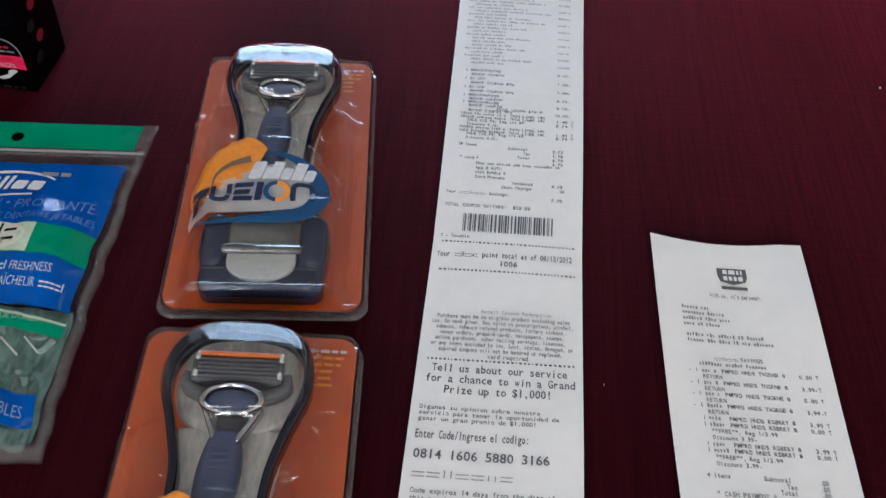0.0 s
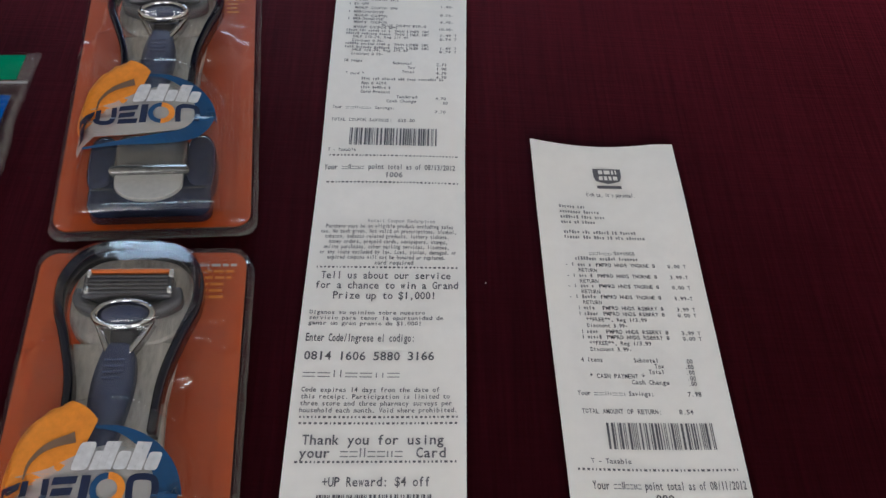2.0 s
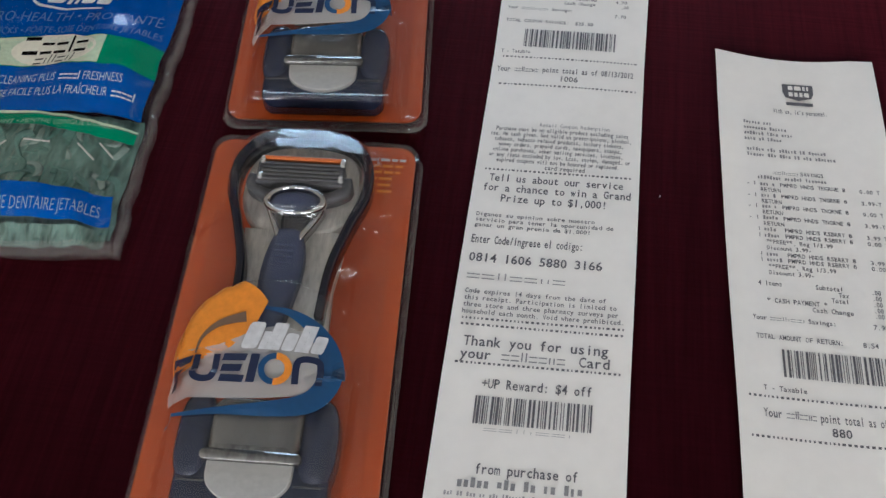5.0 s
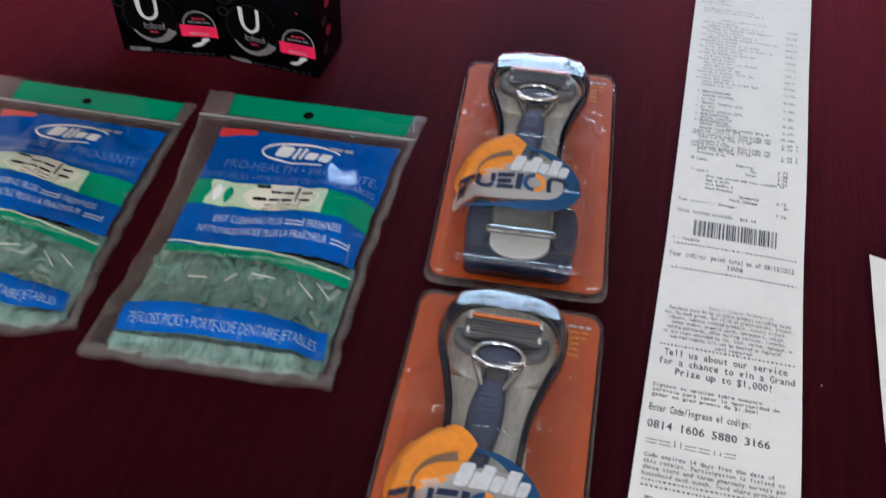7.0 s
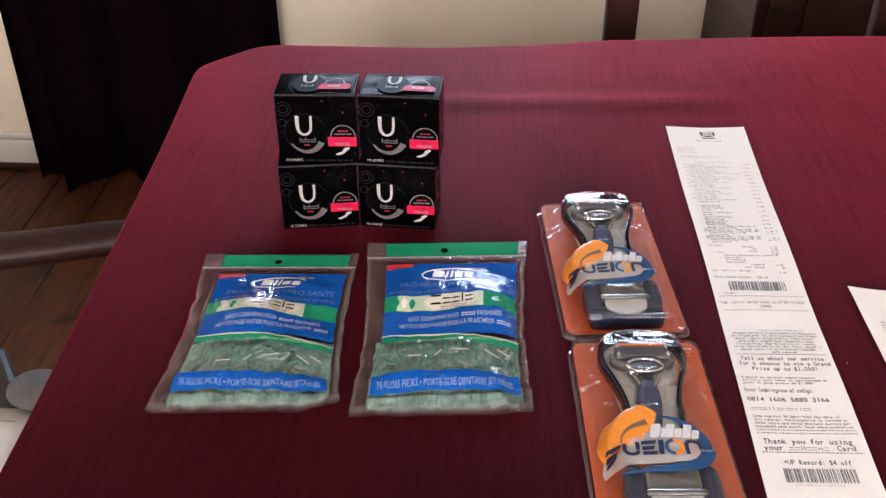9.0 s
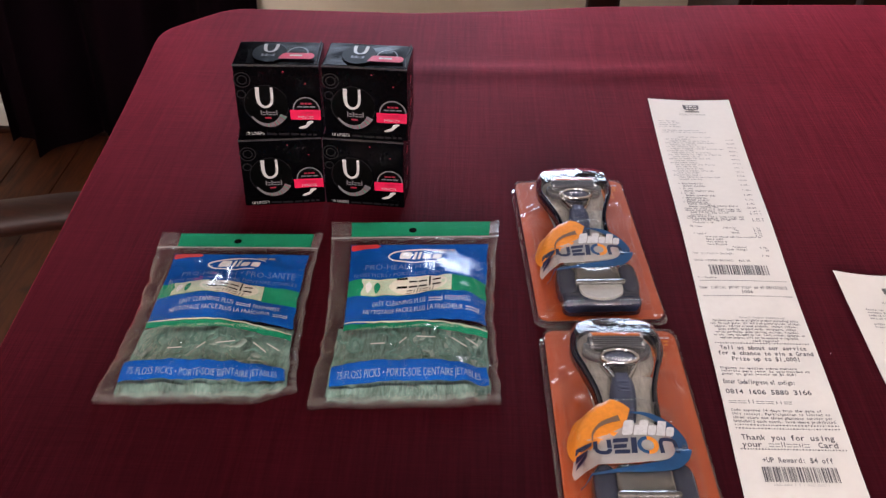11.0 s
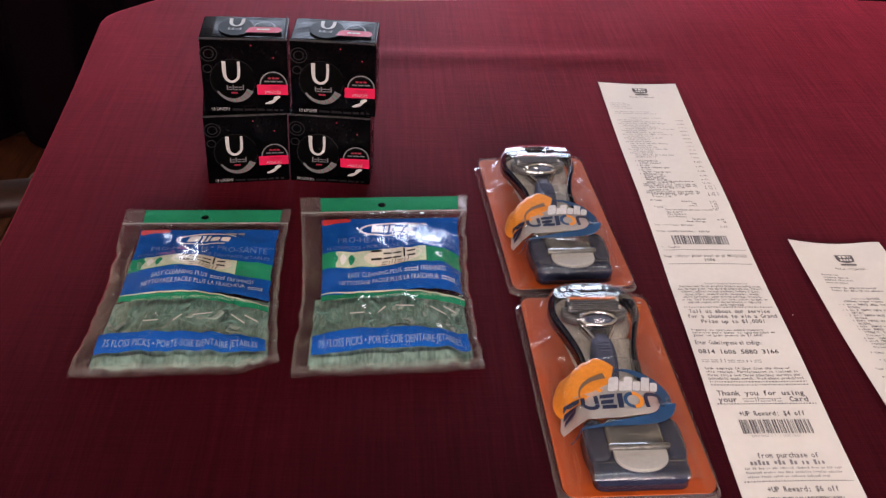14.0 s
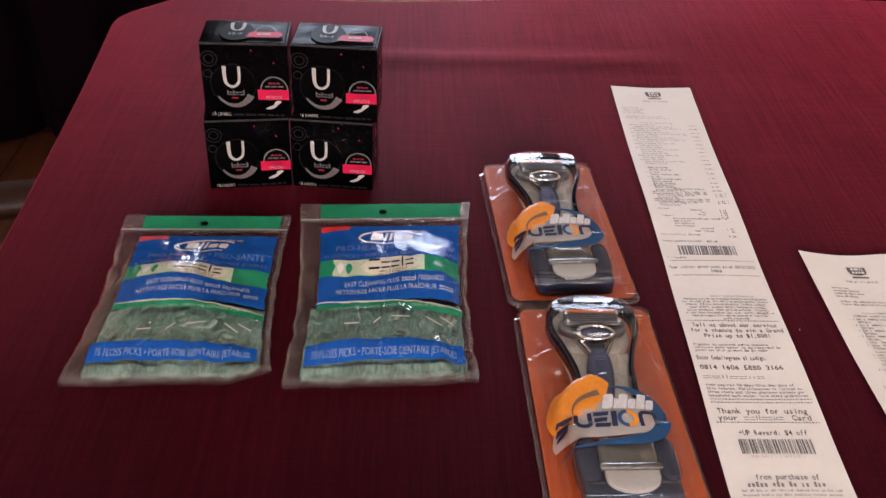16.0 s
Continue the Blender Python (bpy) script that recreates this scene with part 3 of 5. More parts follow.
# ---- table, cloth ----
OUTLINE = [(-0.571, 0.815), (-0.505, 0.887), (-0.39, 0.889), (-0.28, 0.888), (-0.17, 0.902), (-0.07, 0.922), (0.10, 0.94), (0.29, 0.953), (0.62, 0.953),
           (0.74, 0.88), (0.76, 0.5), (0.76, -0.2), (0.75, -0.36), (0.68, -0.43), (-0.45, -0.43), (-0.52, -0.36), (-0.528, -0.1), (-0.536, 0.21), (-0.548, 0.46), (-0.558, 0.64)]


def resample(pts, n):
    loop = pts + [pts[0]]
    d = [0.0]
    for a, b in zip(loop, loop[1:]):
        d.append(d[-1] + math.hypot(b[0] - a[0], b[1] - a[1]))
    out = []
    for k in range(n):
        s = d[-1] * k / n
        i = max(j for j in range(len(pts)) if d[j] <= s)
        t = (s - d[i]) / (d[i + 1] - d[i])
        out.append((loop[i][0] + (loop[i + 1][0] - loop[i][0]) * t, loop[i][1] + (loop[i + 1][1] - loop[i][1]) * t))
    for _ in range(2):
        out = [tuple((out[k - 1][c] + 2 * out[k][c] + out[(k + 1) % n][c]) / 4 for c in (0, 1)) for k in range(n)]
    return out


def cloth():
    n = 320
    rim = resample(OUTLINE, n)
    cx, cy = 0.1, 0.25
    vs, fs = [], []
    rings = [(k / 46, 0) for k in range(1, 46)] + [(0.990, 0), (0.996, 0), (0.9985, 0), (1.0, 0)]
    for k, _ in rings:
        for x, y in rim:
            px, py = cx + (x - cx) * k, cy + (y - cy) * k
            lift = 0.0005 * noise.noise((px * 9, py * 9, 0.3))
            crease = 0.0026 * math.exp(-((py - 0.735 - 0.05 * (px + 0.2)) / 0.012) ** 2) * smooth(-0.33, -0.25, px) * (1 - smooth(-0.02, 0.1, px))
            vs.append((px, py, TOP - 0.0010 + lift + crease))
    drop = [(0.0004, -0.0003), (0.0008, -0.0010), (0.0012, -0.0030), (0.002, -0.010), (0.008, -0.04), (0.022, -0.09), (0.026, -0.15), (0.030, -0.21), (0.032, -0.26)]
    for j, (out, dz) in enumerate(drop):
        for i, (x, y) in enumerate(rim):
            a, b = rim[i - 1], rim[(i + 1) % n]
            d = math.hypot(b[0] - a[0], b[1] - a[1])
            nx, ny = (b[1] - a[1]) / d, -(b[0] - a[0]) / d
            if nx * (x - cx) + ny * (y - cy) < 0:
                nx, ny = -nx, -ny
            wave = 0.020 * smooth(-0.02, -0.26, dz) * (0.5 + 0.5 * math.sin(i * 0.45 + 2 * noise.noise((x * 3, y * 3, 1))))
            vs.append((x + nx * (out + wave), y + ny * (out + wave), TOP - 0.0015 + dz))
    total = len(rings) + len(drop)
    vs.append((cx, cy, TOP - 0.001))
    for i in range(n):
        fs.append((len(vs) - 1, i, (i + 1) % n))
        for r in range(total - 1):
            fs.append((r * n + i, (r + 1) * n + i, (r + 1) * n + (i + 1) % n, r * n + (i + 1) % n))
    bm = bmesh.new()
    me = bpy.data.meshes.new("tablecloth")
    me.from_pydata(vs, [], fs)
    bm.from_mesh(me)
    bmesh.ops.recalc_face_normals(bm, faces=bm.faces[:])
    bm.to_mesh(me)
    bm.free()
    me.materials.append(CLOTH)
    me.polygons.foreach_set("use_smooth", [True] * len(me.polygons))
    tagged(new("tablecloth", me), "burgundy ribbed fabric tablecloth draped over the dining table", "tablecloth")
    return rim


RIM = cloth()
table = thing("dining_table", "dark wooden dining table under a burgundy cloth", "table")
v, f = slab([(0.1 + (x - 0.1) * 0.99, 0.25 + (y - 0.25) * 0.99) for x, y in RIM[::4]], TOP - 0.034, TOP - 0.005, 0.003)
mk("tabletop", v, f, DARKWOOD, table)
for lx in (-0.42, 0.62):
    for ly in (-0.30, 0.72):
        v, f = slab(oval(lx, ly, 0.035, 0.035, 16, 4), 0.0, TOP - 0.036)
        mk("leg", v, f, DARKWOOD, table)

# ---- curtain, cabinet, chairs ----


def curtain(x0, x1, y, top):
    t = thing("curtain", "dark plum floor-length curtain hanging in folds by the wall", "curtain")

    def at(i, j, off=0.0):
        lean = 0.02 * (1 - i) * j
        x = x0 + (x1 - x0) * i + lean
        ph = i * 21 + 1.2 * math.sin(i * 6)
        yy = y + (0.034 + 0.012 * (1 - j)) * math.sin(ph) + 0.012 * math.sin(ph * 2.3 + 1) - 0.02 * (1 - j) * math.sin(i * 9)
        return (x + 0.01 * math.cos(ph * 1.7), yy + off, 0.003 + 0.012 * max(0, math.sin(i * 5)) * (1 - j) + (top - 0.003) * j)
    n, m = 110, 26
    vs, fs = grid(n, m, at)
    k = len(vs)
    vs2, fs2 = grid(n, m, lambda i, j: at(i, j, 0.004))
    mk("curtain_panel", vs + vs2, fs + [tuple(k + q for q in reversed(p)) for p in fs2], CURTAIN, t, smooth=True)
    return t


hanging = curtain(-1.335, -0.685, 1.80, 2.3)


def unseen_valance(x0, x1, y, z0, z1, parent):
    """The same cloth gathered across the upper part of the window; unseen, added to darken reflections."""
    def at(i, j, off=0.0):
        ph = i * 62 + 1.5 * math.sin(i * 9)
        low = z0 + 0.012 * math.sin(i * 23)
        return (x0 + (x1 - x0) * i, y + 0.020 * math.sin(ph) + 0.006 * math.sin(ph * 2.1) + off, low + (z1 - low) * j)
    va, fa = grid(160, 10, at)
    vb, fb = grid(160, 10, lambda i, j: at(i, j, 0.004))
    mk("unseen_valance", va + vb, fa + [tuple(len(va) + q for q in reversed(p)) for p in fb], CURTAIN, parent, smooth=True)


unseen_valance(-0.68, 1.0, 1.80, 1.50, 2.3, hanging)

cab = thing("sideboard_cabinet", "tall dark cherry wood cabinet against the wall", "cabinet", pose(0.262, 0, 0))
part("body", box_bm(0.0, 1.10, 1.46, Y_FAR - 0.018, 0.0, 1.05, 0.004), DARKWOOD, cab)
part("worktop", box_bm(-0.0, 1.12, 1.44, Y_FAR - 0.018, 1.052, 1.08, 0.006), DARKWOOD, cab)
for k in range(3):
    d = part("cabinet_door", box_bm(0.02 + k * 0.36, 0.36 + k * 0.36, 1.442, 1.457, 0.10, 1.02, 0.004), DARKWOOD, cab)
    part("raised_panel", box_bm(0.08 + k * 0.36, 0.30 + k * 0.36, 1.434, 1.443, 0.20, 0.92, 0.006), DARKWOOD, d)


def dining_chair(m, label, arms=False):
    c = thing("dining_chair", label, "chair", m, "chairs round the table")
    part("seat", box_bm(-0.225, 0.225, -0.40, 0.0, 0.43, 0.475, 0.012, 3), LEATHER, c, "dark padded seat")
    for sx in (-1, 1):
        part("stile", box_bm(sx * 0.2015 - 0.0245, sx * 0.2015 + 0.0245, 0.0, 0.036, 0.0, 1.02, 0.010, 3), DARKWOOD, c)
        part("leg", box_bm(sx * 0.2 - 0.02, sx * 0.2 + 0.02, -0.39, -0.35, 0.0, 0.43, 0.006), DARKWOOD, c)
    part("crest_rail", box_bm(-0.177, 0.177, 0.004, 0.032, 0.92, 1.0, 0.008), DARKWOOD, c)
    part("lower_rail", box_bm(-0.177, 0.177, 0.006, 0.030, 0.49, 0.53, 0.006), DARKWOOD, c)
    return c


dining_chair(pose(0.184, 1.165, 0), "dark cherry wooden dining chair at the table's end")

# armchair beside the table, its arm reaching towards the cloth
arm_chair = thing("armchair", "dark glossy wooden armchair beside the table", "chair", pose(0, 0, 0), "chairs round the table")
arm_path = spline([(-1.22, 0.605), (-1.05, 0.607), (-0.90, 0.612), (-0.76, 0.638), (-0.66, 0.666), (-0.60, 0.676)], 6)


def arm_bm():
    vs, fs, n = [], [], len(arm_path)
    for i, (x, y) in enumerate(arm_path):
        a, b = arm_path[max(0, i - 1)], arm_path[min(n - 1, i + 1)]
        d = math.hypot(b[0] - a[0], b[1] - a[1])
        nx, ny = -(b[1] - a[1]) / d, (b[0] - a[0]) / d
        w = 0.030 - 0.006 * i / n
        for k in range(12):
            t = 2 * math.pi * k / 12
            vs.append((x + nx * w * math.cos(t), y + ny * w * math.cos(t), 0.602 + 0.019 * math.sin(t)))
    for i in range(n - 1):
        for k in range(12):
            fs.append((i * 12 + k, i * 12 + (k + 1) % 12, (i + 1) * 12 + (k + 1) % 12, (i + 1) * 12 + k))
    fs += [tuple(range(12)), tuple((n - 1) * 12 + k for k in range(12))]
    return vs, fs


mk("armrest", *arm_bm(), DARKWOOD, arm_chair, smooth=True)
v, f = slab([(-1.25, 0.10), (-0.70, 0.10), (-0.70, 0.50), (-0.745, 0.545), (-0.80, 0.625), (-1.25, 0.64)], 0.42, 0.468, 0.010)
mk("seat", v, f, LEATHER, arm_chair, "black padded seat")
for lx, ly in ((-1.20, 0.66), (-1.20, 0.13), (-0.78, 0.13)):
    part("leg", box_bm(lx - 0.022, lx + 0.022, ly - 0.022, ly + 0.022, 0, 0.60 if ly > 0.5 else 0.42, 0.006), DARKWOOD, arm_chair)
part("arm_post", box_bm(-0.655, -0.62, 0.695, 0.73, 0.0, 0.60, 0.006), DARKWOOD, arm_chair)
part("backrest", box_bm(-1.26, -1.22, 0.10, 0.66, 0.42, 1.0, 0.01), DARKWOOD, arm_chair)
part("seat_rail", box_bm(-1.20, -0.64, 0.700, 0.722, 0.30, 0.34, 0.004), DARKWOOD, arm_chair)

bm = bmesh.new()
bmesh.ops.create_uvsphere(bm, u_segments=24, v_segments=14, radius=1)
for q in bm.verts:
    q.co = Vector((-0.72 + q.co.x * 0.035, 0.535 + q.co.y * 0.030, 0.482 + q.co.z * 0.016 * (1 + 0.2 * noise.noise(q.co * 2))))
tagged(part("cushion", bm, CUSHION, smooth=True), "small grey fabric cushion on the armchair seat", "cushion")
leaf = thing("paper_sheet", "white printed paper lying on the armchair seat", "paper")
v, f = thick_grid(10, 10, lambda i, j: (-0.93 + 0.225 * i - 0.01 * j, 0.18 + 0.325 * j + 0.01 * i, 0.4702 + 0.003 * math.sin(3 * i) * j), 0.0004)
mk("sheet", v, f, PAPER, leaf, smooth=True)
sf = lambda a, b: (a, b, 0.4745)
bars("printed_line", sf, -0.82, 0.490, 0.09, 0.002, FAINT, leaf, 1, 0.03)
bars("printed_heading", sf, -0.84, 0.440, 0.10, 0.016, INK, leaf, 2, 0.02, 0.004)
bars("printed_line", sf, -0.84, 0.41, 0.12, 0.004, FAINT, leaf, 3, 0.02)
bars("printed_block", sf, -0.86, 0.34, 0.12, 0.05, PRINTMID, leaf, 4, 0.06)

plate = thing("plate", "white ceramic plate on the tablecloth", "plate", pose(0.392, 0.600, TOP))
for nm, r0, z0, r1, z1 in (("foot", 0.0, 0.0005, 0.045, 0.004), ("dish", 0.0, 0.003, 0.079, 0.014)):
    vs, fs = [(0, 0, z0), (0, 0, z0 + 0.003)], []
    n = 48
    for ring, (rr, zz) in enumerate(((r1 * 0.6, z0), (r1, z1), (r1, z1 + 0.002), (r1 * 0.6, z0 + 0.003))):
        vs += [(rr * math.cos(2 * math.pi * k / n), rr * math.sin(2 * math.pi * k / n), zz) for k in range(n)]
    for k in range(n):
        j = (k + 1) % n
        fs += [(0, 2 + j, 2 + k), (1, 2 + 3 * n + k, 2 + 3 * n + j)]
        for r in range(3):
            fs.append((2 + r * n + k, 2 + r * n + j, 2 + (r + 1) * n + j, 2 + (r + 1) * n + k))
    mk(nm, vs, fs, CERAMIC, plate, smooth=True)

# ---- receipts ----


def lerp_at(table_, y):
    for (y0, a), (y1, b) in zip(table_, table_[1:]):
        if y <= y0 and y >= y1:
            return a + (b - a) * (y0 - y) / (y0 - y1)
    return table_[0][1] if y > table_[0][0] else table_[-1][1]


LONG_L = [(0.679, -0.029), (0.52, -0.0300), (0.38, -0.0310), (0.195, -0.0355), (0.0, -0.0385)]
LONG_R = [(0.681, 0.054), (0.52, 0.0492), (0.38, 0.0450), (0.195, 0.0412), (0.0, 0.0390)]
SHORT_L = [(0.398, 0.0800), (0.34, 0.0808), (0.27, 0.0822), (0.195, 0.0838), (0.0, 0.087)]
SHORT_R = [(0.398, 0.1582), (0.34, 0.1592), (0.27, 0.1608), (0.195, 0.1612), (0.0, 0.163)]


def on_long(u, y, lift=0.0):
    a, b = lerp_at(LONG_L, y), lerp_at(LONG_R, y)
    z = TOP + 0.0008 + 0.0008 * math.sin(y * 31) * (u - 0.5) ** 2 * 4 + 0.002 * smooth(0.64, 0.68, y) * abs(u - 0.5)
    return (a + (b - a) * u, y + (0.002 * u if y > 0.6 else 0.002 * u), z + lift)


def on_short(u, y, lift=0.0):
    a, b = lerp_at(SHORT_L, y), lerp_at(SHORT_R, y)
    curl = smooth(0.355, 0.395, y)
    z = TOP + 0.0010 + 0.0016 * (0.5 + 0.5 * math.sin(y * 38 + 0.6)) * (2 * u - 1) ** 2 + 0.0015 * curl * (1 - u) ** 2
    sag = -0.0032 * math.sin(math.pi * min(1, u * 1.15)) * curl if u < 0.87 else 0
    return (a + (b - a) * u, y + 0.001 * u + sag, z + lift)


def receipt(name, label, f, y_top, y_end):
    t = thing(name, label, "receipt", group="receipts on the table")
    v, fc = thick_grid(14, 120, lambda i, j: f(i, y_end + (y_top - y_end) * j), 0.0003)
    mk("paper_strip", v, fc, PAPER, t, smooth=False)
    return t


WIDTH = 0.077
GREYINK = plain("grey_thermal_print", (0.24, 0.235, 0.24), 0.6, amount=0.3, scale=700, bump=0)


def line(t, f, s, u, y, w, h, mat=INK):
    """A line of print; u: left edge as a share of the width; w, h in metres."""
    return typed("printed_line", s, lambda a, b: f(a, b, 0.0004), u, y - h / 2, w / WIDTH, h, mat, t)


def word_bars(t, f, u, y, w, h, seed, mat=FAINT, word=0.005):
    pitch = max(0.00125, 0.64 * h) / WIDTH
    if word > 0.011:
        return marks("printed_mark", lambda a, b: f(a / WIDTH, b, 0.0004), u * WIDTH, y - h / 2, w, h, GREYINK if mat is INK else FAINT, t, "eelleeiie" if h > 0.0030 else "eellieei", 0.07)
    return scribble("printed_bar", lambda a, b: f(a, b, 0.0004), u, y - h / 2, w / WIDTH, h, pitch, GREYINK if mat is INK else FAINT, t, seed, 30 if word > 0.011 else 0)


def stars(t, f, y, seed):
    return bars("dotted_rule", lambda a, b: f(a, b, 0.0004), 0.06, y - 0.0005, 0.89, 0.0010, INK, t, seed, 0.0009 / WIDTH, 0.0010 / WIDTH)


def store_mark(t, f, y):
    g = lambda a, b: f(a, b, 0.0004)
    fan("store_mark", g, [(0.41, y), (0.60, y), (0.60, y - 0.006), (0.585, y - 0.0095), (0.505, y - 0.0115), (0.425, y - 0.0095), (0.41, y - 0.006)], INK, t, "black shield-shaped store mark")
    h = lambda a, b: f(a, b, 0.0007)
    for k, yy in enumerate((y - 0.0042, y - 0.0088)):
        bars("mark_stripe", h, 0.445, yy, 0.125, 0.0030, PAPER, t, 40 + k, 0.028, 0.010)
    bars("mark_base", g, 0.425, y - 0.0150, 0.165, 0.0022, INK, t, 5, 0.3)
    line(t, f, "With us, it's personal.", 0.34, y - 0.0195, 0.0255, 0.0028)


long_r = receipt("long_receipt", "long white printed store receipt lying on the cloth", on_long, 0.679, 0.015)
F = on_long
store_mark(long_r, F, 0.668)
for k in range(4):
    word_bars(long_r, F, 0.06, 0.634 - 0.0036 * k, 0.016 + 0.004 * (k % 2), 0.0018, 60 + k)
for k in range(2):
    word_bars(long_r, F, 0.08, 0.616 - 0.0036 * k, 0.034 + 0.006 * k, 0.0018, 70 + k)
line(long_r, F, "SAVINGS", 0.50, 0.603, 0.010, 0.0018, FAINT)
word_bars(long_r, F, 0.24, 0.603, 0.018, 0.0018, 77)
y = 0.599
k = 0
while y > 0.524:
    if k % 3 != 2 or y > 0.57:
        word_bars(long_r, F, 0.13 if k % 2 else 0.08, y, 0.024 + 0.012 * ((k * 7) % 3), 0.0019, 100 + k)
    else:
        word_bars(long_r, F, 0.13, y, 0.020, 0.0019, 100 + k)
    if k % 2 == 0:
        word_bars(long_r, F, 0.80, y, 0.008, 0.0019, 300 + k, FAINT, 0.004)
    y -= 0.0036
    k += 1
for s, u, yy, w in (("1 MERCHANDISE", 0.10, 0.5195, 0.021), ("4.00-", 0.80, 0.5190, 0.008), ("MANUF COUPON", 0.15, 0.5155, 0.019), ("1 $1 OFF", 0.10, 0.5115, 0.012), ("1.00-", 0.80, 0.5105, 0.008),
                    ("MANUF COUPON SPN", 0.15, 0.5075, 0.025), ("1 $1 OFF", 0.10, 0.5035, 0.012), ("1.00-", 0.80, 0.5025, 0.008), ("MANUF COUPON SPN", 0.15, 0.4998, 0.025),
                    ("1 MERCHANDISE", 0.10, 0.4960, 0.021), ("0.75-", 0.80, 0.4945, 0.008), ("MANUF COUPON", 0.15, 0.4925, 0.019), ("1 MERCHANDISE", 0.10, 0.4895, 0.021), ("0.75-", 0.80, 0.4880, 0.008),
                    ("MANUF COUPON", 0.15, 0.4865, 0.019), ("PLUS COUPN $10.0", 0.36, 0.4840, 0.026), ("10.00-", 0.79, 0.4815, 0.009), ("MANUF COUPON SPN", 0.15, 0.4820, 0.025),
                    ("THIN LINER 18C", 0.46, 0.4790, 0.020), ("1.49 T", 0.80, 0.4760, 0.010), ("THIN LINER 18C", 0.46, 0.4762, 0.020), ("0.74 T", 0.80, 0.4725, 0.010),
                    ("SALE 1/0.74, Reg 1/1.49", 0.15, 0.4735, 0.032), ("Discount 0.75-", 0.15, 0.4700, 0.018),
                    ("THIN LINER 18C", 0.46, 0.4672, 0.020), ("1.49 T", 0.80, 0.4645, 0.010), ("THIN LINER 18C", 0.46, 0.4642, 0.020), ("0.74 T", 0.80, 0.4615, 0.010),
                    ("SALE 1/0.74, Reg 1/1.49", 0.15, 0.4620, 0.032), ("Discount 0.75-", 0.15, 0.4585, 0.018)):
    line(long_r, F, s, u, yy, w, 0.0021)
for k, yy in enumerate((0.4790, 0.4762, 0.4672, 0.4642)):
    word_bars(long_r, F, 0.10, yy, 0.026, 0.0020, 400 + k, INK)
for s, u, yy, w in (("18 Items", 0.10, 0.4525, 0.0105), ("Subtotal", 0.46, 0.4515, 0.0110), ("2.72", 0.78, 0.4505, 0.006), ("Tax", 0.57, 0.4480, 0.0042), ("1.98", 0.78, 0.4470, 0.006), ("Total", 0.53, 0.4445, 0.0072),
                    ("4.70", 0.78, 0.4435, 0.006), ("4.70", 0.78, 0.4400, 0.006), ("* card *", 0.12, 0.4420, 0.0105), ("App # AUTO", 0.24, 0.4345, 0.0140), ("Card Present", 0.24, 0.4275, 0.0165),
                    ("Tendered", 0.50, 0.4240, 0.0115), ("4.70", 0.78, 0.4230, 0.006), ("Cash Change", 0.43, 0.4205, 0.0165), (".00", 0.82, 0.4195, 0.004), ("Your", 0.05, 0.4150, 0.0055), ("Savings:", 0.35, 0.4150, 0.0110), ("7.70", 0.78, 0.4125, 0.006),
                    ("TOTAL COUPON SAVINGS:  $25.50", 0.05, 0.4055, 0.0455)):
    line(long_r, F, s, u, yy, w, 0.0022)
word_bars(long_r, F, 0.24, 0.4380, 0.046, 0.0020, 410, INK, 0.010)
word_bars(long_r, F, 0.24, 0.4310, 0.0165, 0.0020, 411, INK)
word_bars(long_r, F, 0.14, 0.4150, 0.0145, 0.0022, 412, INK, 0.014)
barcode(lambda a, b: on_long((a + 0.0310) / 0.0765, b, 0.0004), -0.0167, 0.0300, 0.3870, 0.3995, long_r, 3)
line(long_r, F, "T - Taxable", 0.045, 0.3835, 0.0150, 0.0022)
stars(long_r, F, 0.3795, 1)
line(long_r, F, "Your", 0.035, 0.3712, 0.0070, 0.0036)
word_bars(long_r, F, 0.15, 0.3712, 0.0120, 0.0032, 413, INK, 0.02)
line(long_r, F, "point total as of 08/13/2012", 0.335, 0.3716, 0.0460, 0.0036)
line(long_r, F, "1006", 0.45, 0.3660, 0.0095, 0.0034)
stars(long_r, F, 0.3608, 2)
line(long_r, F, "Retail Coupon Redemption", 0.36, 0.3352, 0.0340, 0.0022, FAINT)
for k, (s, u, w) in enumerate((("Purchase must be on eligible product excluding sales", 0.09, 0.0640), ("tax. No cash given. Not valid on prescriptions, alcohol,", 0.06, 0.0680), ("tobacco, tobacco related products, lottery tickets,", 0.09, 0.0620),
                               ("money orders, prepaid cards, newspapers, stamps,", 0.12, 0.0590), ("online purchases, other mailing services, licenses,", 0.09, 0.0620), ("or any items excluded by law. Lost, stolen, damaged, or", 0.07, 0.0670),
                               ("expired coupons will not be honored or replaced.", 0.12, 0.0580), ("card required", 0.42, 0.0190))):
    line(long_r, F, s, u, 0.3318 - 0.00325 * k, w, 0.0024, INK)
stars(long_r, F, 0.3062, 3)
line(long_r, F, "Tell us about our service", 0.095, 0.3015, 0.0625, 0.0042)
line(long_r, F, "for a chance to win a Grand", 0.065, 0.2957, 0.0685, 0.0042)
line(long_r, F, "Prize up to $1,000!", 0.18, 0.2898, 0.0490, 0.0042)
for k, (s, w) in enumerate((("Diganos su opinion sobre nuestro", 0.0540), ("servicio para tener la oportunidad de", 0.0625), ("ganar un gran premio de $1.000!", 0.0525))):
    line(long_r, F, s, 0.05, 0.2800 - 0.0030 * k, w, 0.0021)
line(long_r, F, "Enter Code/Ingrese el codigo:", 0.045, 0.2662, 0.0500, 0.0042)
line(long_r, F, "0814 1606 5880 3166", 0.047, 0.2565, 0.0590, 0.0044)
word_bars(long_r, F, 0.045, 0.2472, 0.0440, 0.0036, 415, INK, 0.013)
